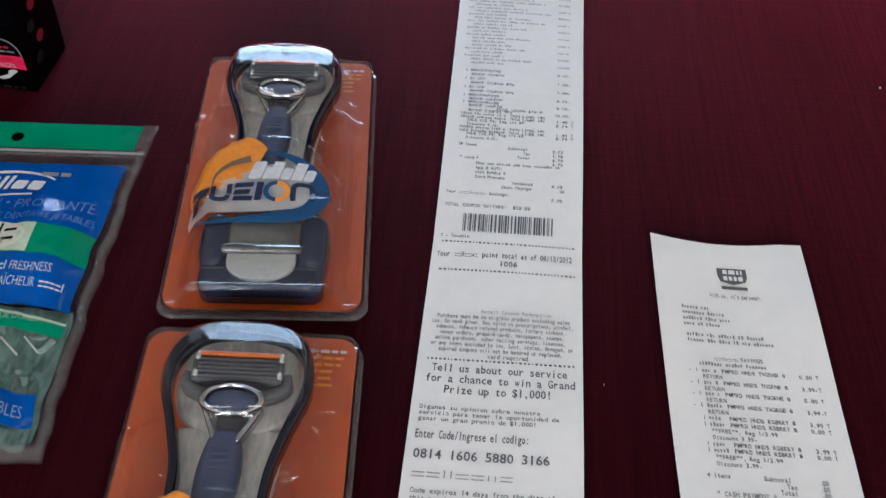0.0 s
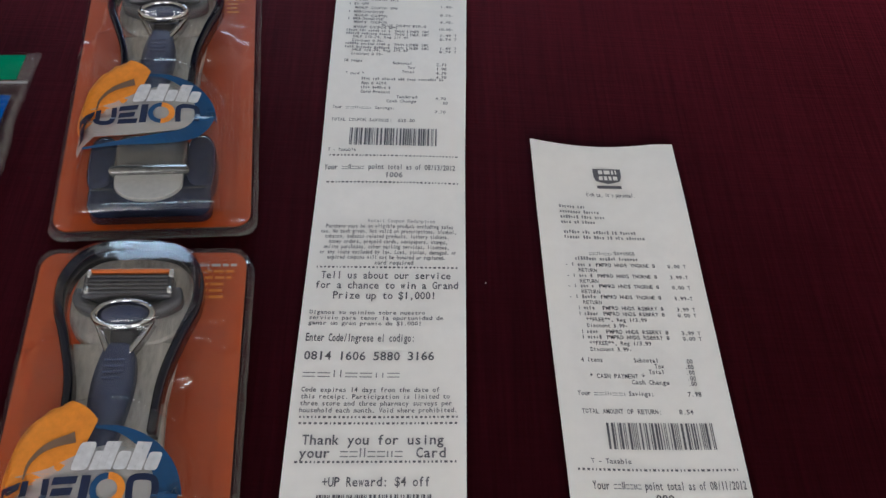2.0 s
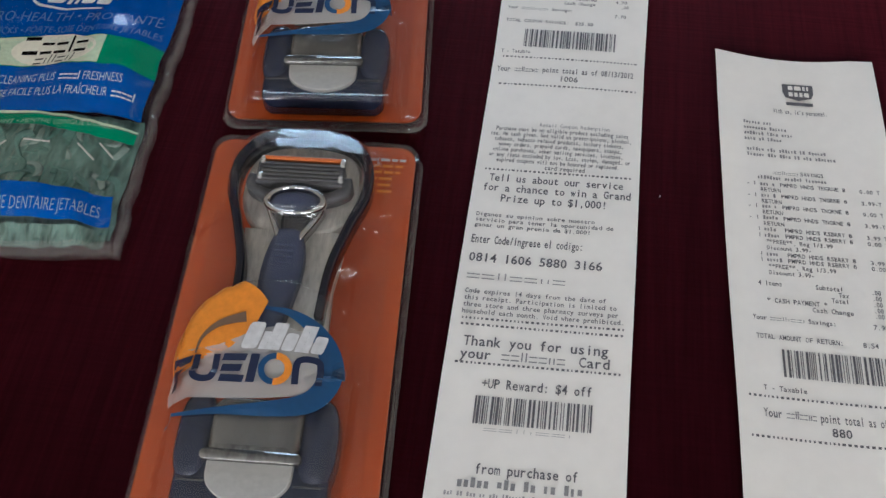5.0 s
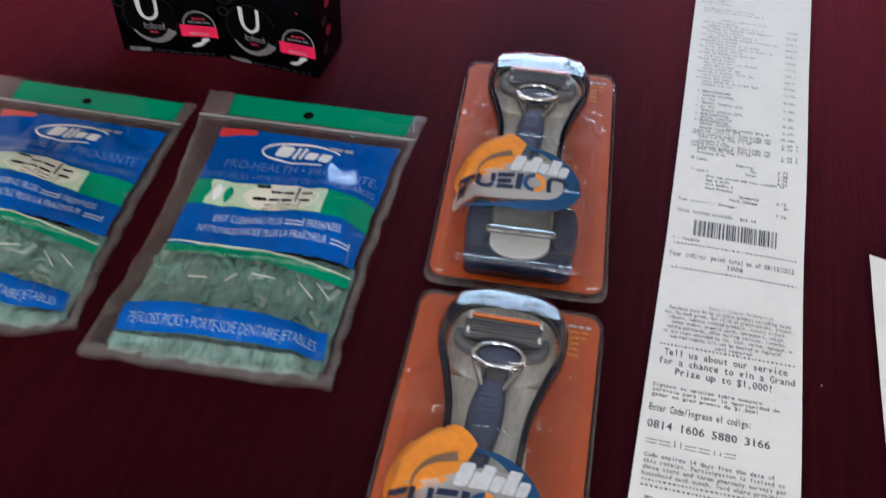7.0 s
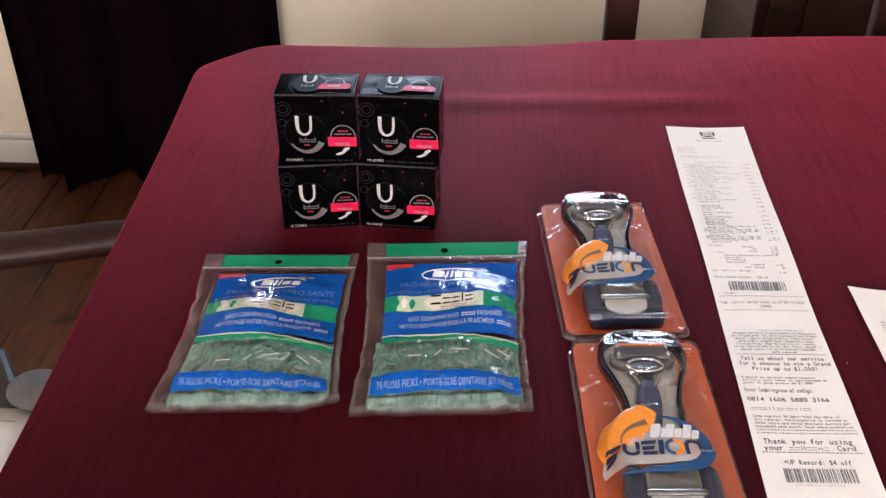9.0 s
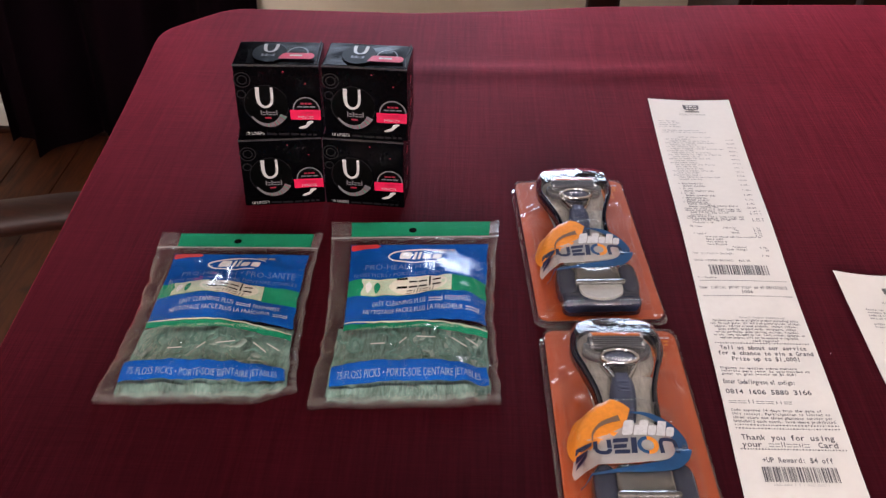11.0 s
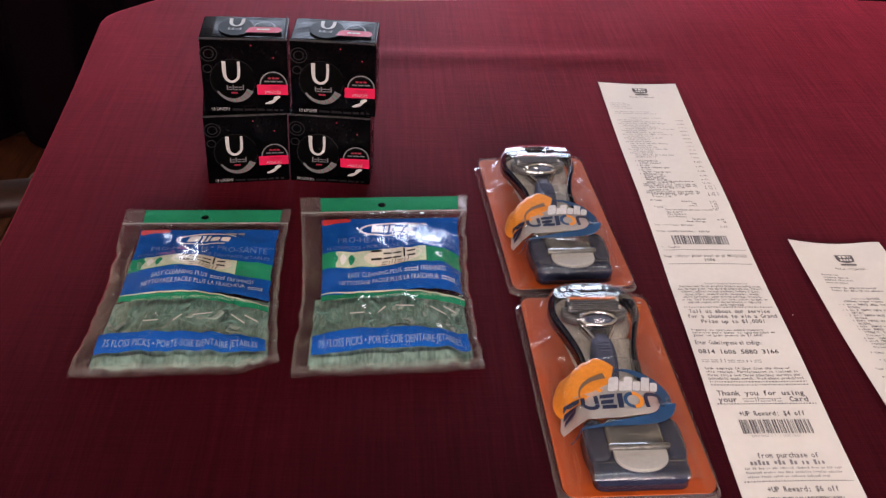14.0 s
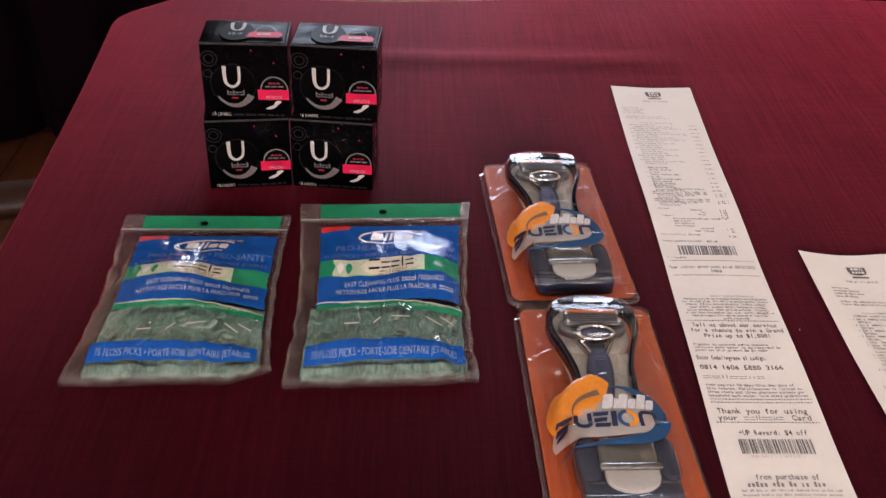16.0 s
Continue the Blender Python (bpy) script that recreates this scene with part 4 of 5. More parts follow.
for k, (s, w) in enumerate((("Code expires 14 days from the date of", 0.0610), ("this receipt. Participation is limited to", 0.0655), ("three store and three pharmacy surveys per", 0.0665), ("household each month. Void where prohibited.", 0.0690))):
    line(long_r, F, s, 0.055, 0.2392 - 0.00335 * k, w, 0.0023)
stars(long_r, F, 0.2258, 4)
stars(long_r, F, 0.2228, 5)
line(long_r, F, "Thank you for using", 0.09, 0.2152, 0.0605, 0.0046)
line(long_r, F, "your", 0.08, 0.2092, 0.0135, 0.0046)
word_bars(long_r, F, 0.30, 0.2092, 0.0270, 0.0042, 416, INK, 0.03)
line(long_r, F, "Card", 0.72, 0.2092, 0.0130, 0.0046)
stars(long_r, F, 0.2050, 6)
line(long_r, F, "+UP Reward: $4 off", 0.22, 0.1962, 0.0450, 0.0042)
barcode(lambda a, b: on_long((a + 0.0355) / 0.0765, b, 0.0004), -0.0205, 0.0270, 0.1785, 0.1905, long_r, 7)
word_bars(long_r, F, 0.25, 0.1765, 0.036, 0.0018, 417, FAINT, 0.02)
line(long_r, F, "from purchase of", 0.24, 0.1600, 0.0400, 0.0042)
word_bars(long_r, F, 0.16, 0.1542, 0.0480, 0.0040, 418, INK, 0.010)
for k in range(3):
    word_bars(long_r, F, 0.10, 0.1495 - 0.0033 * k, 0.062 - 0.01 * (k == 2), 0.0018, 420 + k)
stars(long_r, F, 0.1392, 8)
line(long_r, F, "+UP Reward: $6 off", 0.22, 0.1330, 0.0450, 0.0042)
barcode(lambda a, b: on_long((a + 0.0365) / 0.0765, b, 0.0004), -0.0215, 0.0265, 0.1150, 0.1270, long_r, 9)
word_bars(long_r, F, 0.25, 0.1130, 0.036, 0.0018, 430, FAINT, 0.02)
line(long_r, F, "from purchase of", 0.24, 0.0970, 0.0400, 0.0042)
for k in range(4):
    word_bars(long_r, F, 0.10, 0.0880 - 0.0033 * k, 0.062, 0.0018, 431 + k)

short_r = receipt("short_receipt", "white printed store receipt with curled edges on the cloth", on_short, 0.3950, 0.010)
F = on_short
store_mark(short_r, F, 0.3772)
for k, w in enumerate((0.0135, 0.0200, 0.0225, 0.0170)):
    word_bars(short_r, F, 0.15, 0.3490 - 0.0034 * k, w, 0.0021, 500 + k, INK)
word_bars(short_r, F, 0.16, 0.3325, 0.0360, 0.0021, 506, INK)
word_bars(short_r, F, 0.16, 0.3292, 0.0420, 0.0021, 507, INK)
line(short_r, F, "SAVINGS", 0.46, 0.3195, 0.0105, 0.0021)
word_bars(short_r, F, 0.30, 0.3193, 0.0115, 0.0020, 508, INK, 0.012)
word_bars(short_r, F, 0.21, 0.3160, 0.0310, 0.0021, 509, INK)
for k, (yy, price, ret) in enumerate(((0.3122, "0.00 T", 1), (0.3056, "3.99-T", 1), (0.2995, "0.00 T", 1), (0.2932, "3.99-T", 1), (0.2868, "3.99 T", 0), (0.2835, "0.00 T", 0), (0.2735, "3.99 T", 0), (0.2705, "0.00 T", 0))):
    line(short_r, F, "- 1" if ret else "1", 0.14 if ret else 0.185, yy, 0.0045 if ret else 0.0012, 0.0021)
    word_bars(short_r, F, 0.22, yy, 0.0070, 0.0021, 520 + k, INK, 0.008)
    line(short_r, F, "PMPRD HNDS TNGRNE 8" if ret else "PMPRD HNDS RSBRRY 8", 0.335, yy, 0.0290, 0.0021)
    line(short_r, F, price, 0.79, yy - 0.0002, 0.0090, 0.0021)
    if ret:
        line(short_r, F, "RETURN", 0.22, yy - 0.0033, 0.0090, 0.0021)
for yy in (0.2802, 0.2672):
    line(short_r, F, "**FREE**, Reg 1/3.99", 0.225, yy, 0.0285, 0.0021)
    line(short_r, F, "Discount 3.99-", 0.225, yy - 0.0033, 0.0190, 0.0021)
for s, u, yy, w in (("4 Items", 0.16, 0.2582, 0.0100), ("Subtotal", 0.47, 0.2582, 0.0115), (".00", 0.77, 0.2580, 0.0040), ("Tax", 0.59, 0.2552, 0.0044), (".00", 0.77, 0.2550, 0.0040), ("Total", 0.55, 0.2522, 0.0072), (".00", 0.77, 0.2520, 0.0040),
                    ("* CASH PAYMENT *", 0.20, 0.2497, 0.0250), (".00", 0.77, 0.2490, 0.0040), ("Cash Change", 0.44, 0.2467, 0.0170), (".00", 0.77, 0.2462, 0.0040), ("Your", 0.115, 0.2408, 0.0060), ("Savings:", 0.41, 0.2408, 0.0115), ("7.98", 0.755, 0.2408, 0.0062),
                    ("TOTAL AMOUNT OF RETURN:", 0.125, 0.2318, 0.0355), ("8.54", 0.685, 0.2318, 0.0064), ("T - Taxable", 0.14, 0.2080, 0.0175)):
    line(short_r, F, s, u, yy, w, 0.0023)
word_bars(short_r, F, 0.205, 0.2408, 0.0145, 0.0021, 540, INK, 0.014)
barcode(lambda a, b: on_short((a - 0.0833) / 0.0777, b, 0.0004), 0.1030, 0.1500, 0.2135, 0.2262, short_r, 11)
stars(short_r, F, 0.2040, 12)
line(short_r, F, "Your", 0.13, 0.1970, 0.0075, 0.0038)
word_bars(short_r, F, 0.245, 0.1970, 0.0120, 0.0034, 541, INK, 0.02)
line(short_r, F, "point total as of 08/11/2012", 0.42, 0.1970, 0.0430, 0.0038)
line(short_r, F, "880", 0.47, 0.1912, 0.0080, 0.0036)
stars(short_r, F, 0.1865, 13)
for k in range(8):
    word_bars(short_r, F, 0.10, 0.160 - 0.0033 * k, 0.060, 0.0019, 550 + k)
stars(short_r, F, 0.130, 14)

# ---- cartons ----
CW, CD, CH = 0.0678, 0.042, 0.0649


def carton(m, label, seed):
    c = thing("carton", label, "box", m, "stack of black cartons")
    bm = box_bm(-CW / 2, CW / 2, 0, CD, 0, CH, 0.0009, 2)
    bmesh.ops.subdivide_edges(bm, edges=[e for e in bm.edges if e.calc_length() > 0.03], cuts=6, use_grid_fill=True)
    for q in bm.verts:
        k = 0.0009 * noise.noise((q.co.x * 45 + seed, q.co.y * 45, q.co.z * 45))
        if 0.002 < q.co.z < CH - 0.002:
            q.co.y += k - 0.0006 * math.sin(math.pi * q.co.z / CH) * (1 if q.co.y < CD / 2 else -1)
        elif q.co.z >= CH - 0.002 and abs(q.co.x) < CW / 2 - 0.004:
            q.co.z += 0.7 * k + 0.0004
    part("body", bm, CARDBLACK, c, smooth=False)

    def front(a, b, lift=0.0004):
        x, z = (a - 0.5) * CW, b * CH
        y = 0.0009 * noise.noise((x * 45 + seed, 0, z * 45)) - 0.0006 * math.sin(math.pi * min(1, max(0, z / CH)))
        return (x, y - lift - 0.0006, z)

    def top(a, b, lift=0.0006):
        return ((a - 0.5) * CW, b * CD, CH + 0.0010 + lift)

    def side(a, b, lift=0.0004):
        return (CW / 2 + lift, a * CD, b * CH)
    part("edge", box_bm(-CW / 2, CW / 2, -0.0009, -0.0001, CH - 0.0012, CH + 0.0002), CARDEDGE, c, "worn pale edge of the lid")
    part("tuck_flap", box_bm(CW / 2 - 0.0022, CW / 2 - 0.0012, 0.002, CD - 0.001, CH + 0.0002, CH + 0.0018), CARDEDGE, c, "pale worn flap edge")
    hi = lambda a, b: front(a, b, 0.0010)
    vhi = lambda a, b: front(a, b, 0.0015)
    fan("emblem_disc", front, oval(0.36, 0.47, 0.255, 0.265, 40), PRINTDISC, c)
    ring = [(0.36 + 0.262 * math.cos(t), 0.47 + 0.272 * math.sin(t)) for t in [radians(20 + 9.5 * k) for k in range(0, 36)]]
    ribbon("emblem_ring", hi, ring, 0.0035, PRINTGREY, c)
    for cx, cy, r in ((0.10, 0.80, 0.095), (0.10, 0.80, 0.055), (0.075, 0.61, 0.05)):
        ribbon("scroll", front, [(cx + r * math.cos(t / 4), cy + r * math.sin(t / 4)) for t in range(26)], 0.006, PRINTGREY, c)
    horseshoe = spline([(0.268, 0.715), (0.268, 0.58), (0.282, 0.500), (0.325, 0.455), (0.375, 0.455), (0.422, 0.500), (0.436, 0.58), (0.436, 0.715)], 5)
    ribbon("horseshoe_mark", vhi, horseshoe, lambda t: 0.024 - 0.004 * math.sin(math.pi * t) - 0.008 * t, PRINTSILVER, c, "white horseshoe mark")
    bars("brand_bar", vhi, 0.25, 0.355, 0.025, 0.025, PRINTDIM, c, 1, 1.0)
    marks("brand_mark", vhi, 0.280, 0.335, 0.205, 0.068, PRINTDIM, c, "leleel", 0.10)
    bars("caption_bar", vhi, 0.33, 0.285, 0.10, 0.022, PRINTDARKRED, c, 3, 0.1)
    arc = [(0.36 + 0.225 * math.cos(t), 0.475 + 0.285 * math.sin(t)) for t in [radians(215 + 115 * k / 24) for k in range(25)]]
    ribbon("swoosh", vhi, arc, lambda t: 0.010 + 0.032 * t, PRINTDIM, c, "grey striped swoosh")
    stripe_mats = (PRINTDARKRED, PRINTDIM, BAGGREEN, PRINTDIM, PRINTDARKRED)
    for k in range(14):
        t = radians(255 + 5.4 * k)
        w = 0.012 + 0.028 * (k / 14)
        p = [(0.36 + (0.225 + d) * math.cos(t), 0.475 + (0.285 + d) * math.sin(t)) for d in (-w, w)]
        ribbon("swoosh_stripe", lambda a, b: front(a, b, 0.0019), p, 0.0035, stripe_mats[(k * 3 + seed) % 5], c)
    fan("half_disc", hi, [(0.68, 0.41)] + [(0.83 + 0.15 * math.cos(t), 0.41 + 0.165 * math.sin(t)) for t in [math.pi - math.pi * k / 16 for k in range(17)]], PRINTDISC, c)
    ribbon("half_ring", vhi, [(0.83 + 0.155 * math.cos(t), 0.41 + 0.17 * math.sin(t)) for t in [math.pi - math.pi * k / 20 for k in range(21)]], 0.008, PRINTDIM, c)
    bars("caption_bar", vhi, 0.765, 0.485, 0.13, 0.024, PRINTDARKRED, c, 4, 0.05, 0.01)
    bars("caption_bar", vhi, 0.725, 0.445, 0.21, 0.018, PRINTDIM, c, 5, 0.05, 0.01)
    patch("flavour_band", vhi, 0.635, 0.995, 0.275, 0.412, PRINTPINK, c, 6, 2, "crimson band")
    top_txt = lambda a, b: front(a, b, 0.0021)
    write("band_text", "THIN", top_txt, 0.76, 0.355, 0.13, 0.038, PRINTDARKRED, c)
    write("band_text", "MINCES", top_txt, 0.73, 0.295, 0.18, 0.040, PRINTSILVER, c)
    liner = [(0.72, 0.155), (0.76, 0.145), (0.82, 0.165), (0.87, 0.215), (0.905, 0.245), (0.88, 0.262), (0.83, 0.245), (0.815, 0.205), (0.77, 0.185)]
    fan("liner_picture", vhi, spline(liner, 3, True), PRINTSILVER, c)
    write("count_text", "18 LINERS", vhi, 0.09, 0.045, 0.21, 0.045, PRINTSILVER, c)
    bars("caption_bar", vhi, 0.33, 0.048, 0.60, 0.028, PRINTGREY, c, 6, 0.09, 0.02)
    for a, b in ((0.59, 0.92), (0.84, 0.77)):
        fan("dot", vhi, oval(a, b, 0.010, 0.010, 10), PRINTDARKRED, c, rings=1)
    # lid
    fan("lid_disc", top, oval(0.40, 0.45, 0.20, 0.40, 36), PRINTDISC, c)
    up = lambda a, b: top(a, b, 0.0010)
    ribbon("lid_horseshoe", up, spline([(0.335, 0.80), (0.338, 0.62), (0.36, 0.50), (0.405, 0.46), (0.45, 0.50), (0.472, 0.62), (0.475, 0.80)], 5), lambda t: 0.020, PRINTSILVER, c, "white horseshoe mark")
    marks("lid_mark", up, 0.32, 0.27, 0.15, 0.10, PRINTDIM, c, "leleel", 0.10)
    fan("lid_band", up, [(0.52, 0.17), (0.90, 0.17), (0.935, 0.23), (0.935, 0.34), (0.90, 0.42), (0.60, 0.42), (0.56, 0.38)], PRINTPINK, c, "crimson band")
    ribbon("lid_half_ring", up, [(0.735 + 0.12 * math.cos(t), 0.40 + 0.27 * math.sin(t)) for t in [math.pi - math.pi * k / 18 for k in range(19)]], 0.008, PRINTDIM, c)
    bars("lid_caption", lambda a, b: top(a, b, 0.0014), 0.65, 0.26, 0.17, 0.06, PRINTSILVER, c, 8, 0.06, 0.01)
    for k in range(4):
        fan("side_dot", side, oval(0.3 + 0.15 * (k % 2), 0.25 + 0.16 * k, 0.10, 0.055, 14), PRINTDARKRED if k % 2 else PRINTGREY, c, rings=1)
    return c


def carton_at(xl, yl, ang, z, label, seed):
    m = pose(xl, yl, z, 0, 0, ang) @ pose(CW / 2, 0, 0)
    return carton(m, label, seed)


carton_at(-0.4005, 0.4632, 8.0, TOP, "black glossy carton with a crimson band standing on the cloth", 1)
carton_at(-0.3322, 0.4722, -3.8, TOP, "black glossy carton with a crimson band standing on the cloth", 2)
carton_at(-0.3985, 0.4665, 2.0, TOP + CH + 0.0018, "black glossy carton with a crimson band on top of another", 3)
carton_at(-0.3285, 0.4697, -3.0, TOP + CH + 0.0018, "black glossy carton with a crimson band on top of another", 4)

# ---- bags of floss picks ----


def pick_mesh():
    """A small plastic floss pick: tapering handle and a bow at its end."""
    path = spline([(-0.030, 0.0), (-0.015, 0.0015), (0.0, 0.0), (0.010, -0.001)], 3)
    v, f = sweep(path, lambda t: 0.0009 + 0.0011 * t, 0, 0.0022)
    bow = spline([(0.010, -0.001), (0.013, 0.006), (0.020, 0.008), (0.028, 0.007)], 3)
    v2, f2 = sweep(bow, 0.0012, 0, 0.0022)
    bow2 = spline([(0.010, -0.001), (0.014, -0.007), (0.021, -0.008), (0.028, -0.008)], 3)
    v3, f3 = sweep(bow2, 0.0012, 0, 0.0022)
    vs, fs = list(v), list(f)
    for a, b in ((v2, f2), (v3, f3)):
        k = len(vs)
        vs += a
        fs += [tuple(k + q for q in p) for p in b]
    me = []
    for mat in (PICKGREEN, PICKPALE):
        d = bpy.data.meshes.new("floss_pick")
        d.from_pydata(vs, [], fs)
        d.materials.append(mat)
        me.append(d)
    return me


PICKS = pick_mesh()


def bag(label, tl, tr, br, bl, seed, fat, tilt, tuck, lean, peak):
    b = thing("floss_pick_bag", label, "bag", group="bags of floss picks")
    rnd = random.Random(seed)

    def base(u, s):
        x = (tl[0] * (1 - u) + tr[0] * u) * (1 - s) + (bl[0] * (1 - u) + br[0] * u) * s
        y = (tl[1] * (1 - u) + tr[1] * u) * (1 - s) + (bl[1] * (1 - u) + br[1] * u) * s
        z = TOP + 0.0012 + tilt * (1 - smooth(0.0, 0.55, s))
        nip = 0.0045 * math.sin(math.pi * s) * (0.5 - u) * 2
        rag = 0.0018 * noise.noise((s * 14, seed + 3.0 * (u > 0.5), 0.5)) * smooth(0.13, 0.2, s) * smooth(0.35, 0.5, abs(u - 0.5))
        y += tuck * smooth(0.75, 1.0, u) * smooth(0.86, 1.0, s) + 0.0016 * noise.noise((u * 7, seed, 2.5)) * smooth(0.9, 1.0, s)
        return x + nip + rag, y, z

    def full(u, s):
        side_ = max(0.0, math.sin(math.pi * min(1, max(0, u)))) ** 0.55
        along = smooth(0.10, 0.52, s) * (1 - smooth(0.80, 1.0, s) ** 1.3)
        return side_ * along

    def skin(u, s, lift=0.0):
        x, y, z = base(u, s)
        w = full(u, s)
        lump = 0.0055 * math.exp(-((u - peak[0]) / 0.24) ** 2 - ((s - peak[1]) / 0.17) ** 2) + 0.0030 * noise.noise((u * 2.6 + seed * 1.7, s * 4.2, 0.9)) + 0.0022 * abs(noise.noise((u * 6 + s * 3, s * 7 - u * 4, seed * 0.6)))
        folds = 0.0016 * noise.noise((u * 5 + seed, s * 7, 0.2)) + 0.0016 * noise.noise((u * 16, s * 5 + seed, 0.7)) * (0.35 + smooth(0.75, 0.95, s) + abs(u - 0.5))
        pucker = 0.0014 * abs(noise.noise((u * 26 + s * 6, s * 9, seed + 0.4))) * (1.4 * smooth(0.915, 0.95, s) * (1 - smooth(0.97, 1, s)) + smooth(0.38, 0.46, abs(u - 0.5)) * smooth(0.13, 0.2, s) + 0.9 * smooth(0.64, 0.68, s) * (1 - smooth(0.78, 0.82, s)))
        folds += pucker
        edge = min(1, 8 * min(u, 1 - u) + 0.1)
        return (x, y, z + fat * w * (1 + lean * (0.5 - u)) + (folds * edge if s > 0.13 else 0.3 * folds) * (0.25 if s < 0.62 and 0.1 < u < 0.95 else 1) + lump * smooth(0.13, 0.24, s) * (1 - smooth(0.85, 0.96, s)) * smooth(0.0, 0.16, min(u, 1 - u)) + 0.0014 + lift)
    vs, fs = grid(64, 90, lambda u, s: base(u, 1 - s))
    mk("back_film", vs, fs, FILMBACK, b, "clear bag back", True)
    vs, fs = grid(130, 170, lambda u, s: skin(u, 1 - s, 0.0018))
    mk("front_film", vs, fs, FILM, b, "clear glossy creased bag front", True)
    vs, fs = [], []
    for k in range(34):
        zone = k % 4
        u0 = rnd.uniform(0.08, 0.92) if zone < 2 else rnd.choice((rnd.uniform(0.02, 0.08), rnd.uniform(0.92, 0.98)))
        s0 = rnd.uniform(0.66, 0.95) if zone < 2 else rnd.uniform(0.16, 0.95)
        a = radians(rnd.choice((10, 170, 30, 150, 80)) + rnd.uniform(-18, 18))
        span, bend = rnd.uniform(0.03, 0.09), rnd.uniform(-0.012, 0.012)
        k0, steps = len(vs), 9
        for q in range(steps):
            t = q / (steps - 1)
            w = 0.0080 * math.sin(math.pi * min(0.97, max(0.03, t)))
            cu, cs = u0 + span * (t - 0.5) * math.cos(a) - bend * math.sin(math.pi * t) * math.sin(a), s0 + span * (t - 0.5) * math.sin(a) + bend * math.sin(math.pi * t) * math.cos(a)
            for side, rise in ((-1, 0.0019), (-0.2, 0.0019 + 0.020 * w), (1, 0.0019)):
                pu, ps = min(0.998, max(0.002, cu - math.sin(a) * w * side)), min(0.998, max(0.13, cs + math.cos(a) * w * side))
                vs.append(skin(pu, ps, rise))
        for q in range(steps - 1):
            r = k0 + 3 * q
            fs += [(r, r + 1, r + 4, r + 3), (r + 1, r + 2, r + 5, r + 4)]
    stuff(mk("film_crease", vs, fs, CREASE, b, "glossy creases in the film"))
    # filling seen through the clear windows
    vs, fs = grid(40, 50, lambda i, j: (lambda u, s: (*base(u, s)[:2], base(u, s)[2] + 0.0004 + max(0.0, fat * full(u, s) - 0.0042) + 0.0020 * noise.noise((u * 17 + s * 3, s * 5, seed)) + 0.0008 * noise.noise((u * 30, s * 30, seed))))(0.08 + 0.87 * i, 0.60 + 0.35 * j))
    mk("pick_bed", vs, fs, PICKDARK, b, "mass of green plastic picks", True)["kind"] = "stuff"
    for k in range(44):
        low = False
        s = rnd.uniform(0.935, 0.955) if low else rnd.uniform(0.695, 0.775)
        u = rnd.uniform(0.30, 0.72) if low else rnd.uniform(0.22, 0.80)
        x, y, z = base(u, s)
        o = new("floss_pick", PICKS[0 if rnd.random() < 0.70 else 1])
        o.parent = b
        o.matrix_basis = pose(x, y, z + max(0.0012, fat * full(u, s) - 0.0057 - rnd.uniform(0, 0.0015)), rnd.uniform(-8, 8), rnd.uniform(-8, 8), rnd.choice((0, 180)) + rnd.uniform(-60, 60) if low else rnd.choice((90, 270)) + rnd.uniform(-50, 50)) @ Matrix.Diagonal((0.42, 0.8, 0.8, 1) if low else (0.60, 1.45, 0.8, 1))
    for u, s, a, half in ((0.60, 0.715, 8, 0.0065), (0.79, 0.735, -38, 0.0070), (0.86, 0.725, -42, 0.0060), (0.33, 0.745, 12, 0.0050), (0.47, 0.735, 60, 0.0040)):
        s += 0.012 * (seed % 3) - 0.012
        x, y, z = base(u, s)
        strand = part("floss_strand", box_bm(-half, half, -0.00045, 0.00045, 0, 0.0006, 0.0002, 1), FLOSS, b, "white floss")
        strand.matrix_basis = pose(x, y, z + fat * full(u, s) + 0.0002, 0, 0, a + rnd.uniform(-10, 10))
    vs, fs = grid(44, 6, lambda i, j: (lambda u, s: (*skin(u, s)[:2], skin(u, s)[2] - 0.0022 + 0.0028 * noise.noise((u * 26, s * 12, seed))))(0.09 + 0.84 * i, 0.968 - 0.05 * j))
    mk("pick_layer", vs, fs, PICKDARK, b, "pale green picks at the foot of the bag", True)
    # header
    up1, up2, up3, up4 = (lambda u, s: skin(u, s, 0.0003)), (lambda u, s: skin(u, s, 0.0005)), (lambda u, s: skin(u, s, 0.0007)), (lambda u, s: skin(u, s, 0.0009))
    # printed parts lie right under the glossy front
    patch("header_strip", up1, 0.12, 0.945, 0.098, 0.006, BAGGREEN, b, 20, 3, "green header strip")
    fan("hang_hole", up2, oval(0.485, 0.062, 0.024, 0.016, 16), PRINTDISC, b, "dark hang hole", 1)
    patch("zip_seal", lambda u, s: skin(u, s, 0.0018), 0.0, 1.0, 0.132, 0.108, SEAL, b, 30, 2, "milky zip seal")
    patch("zip_ridge", lambda u, s: skin(u, s, 0.0026), 0.0, 1.0, 0.123, 0.115, ZIP, b, 30, 1)
    patch("header_left_tab", lambda u, s: skin(u, s, 0.0006), 0.0, 0.118, 0.104, 0.0, SEAL, b, 4, 3)
    patch("header_right_tab", lambda u, s: skin(u, s, 0.0006), 0.947, 1.0, 0.104, 0.0, SEAL, b, 3, 3)
    patch("blue_panel", up1, 0.12, 0.948, 0.62, 0.152, BAGBLUE, b, 30, 24, "blue printed panel")
    fan("red_tab", up2, [(0.125, 0.155), (0.275, 0.150), (0.30, 0.160), (0.285, 0.173), (0.20, 0.180), (0.135, 0.195), (0.122, 0.185)], BAGRED, b, "small red corner tab")
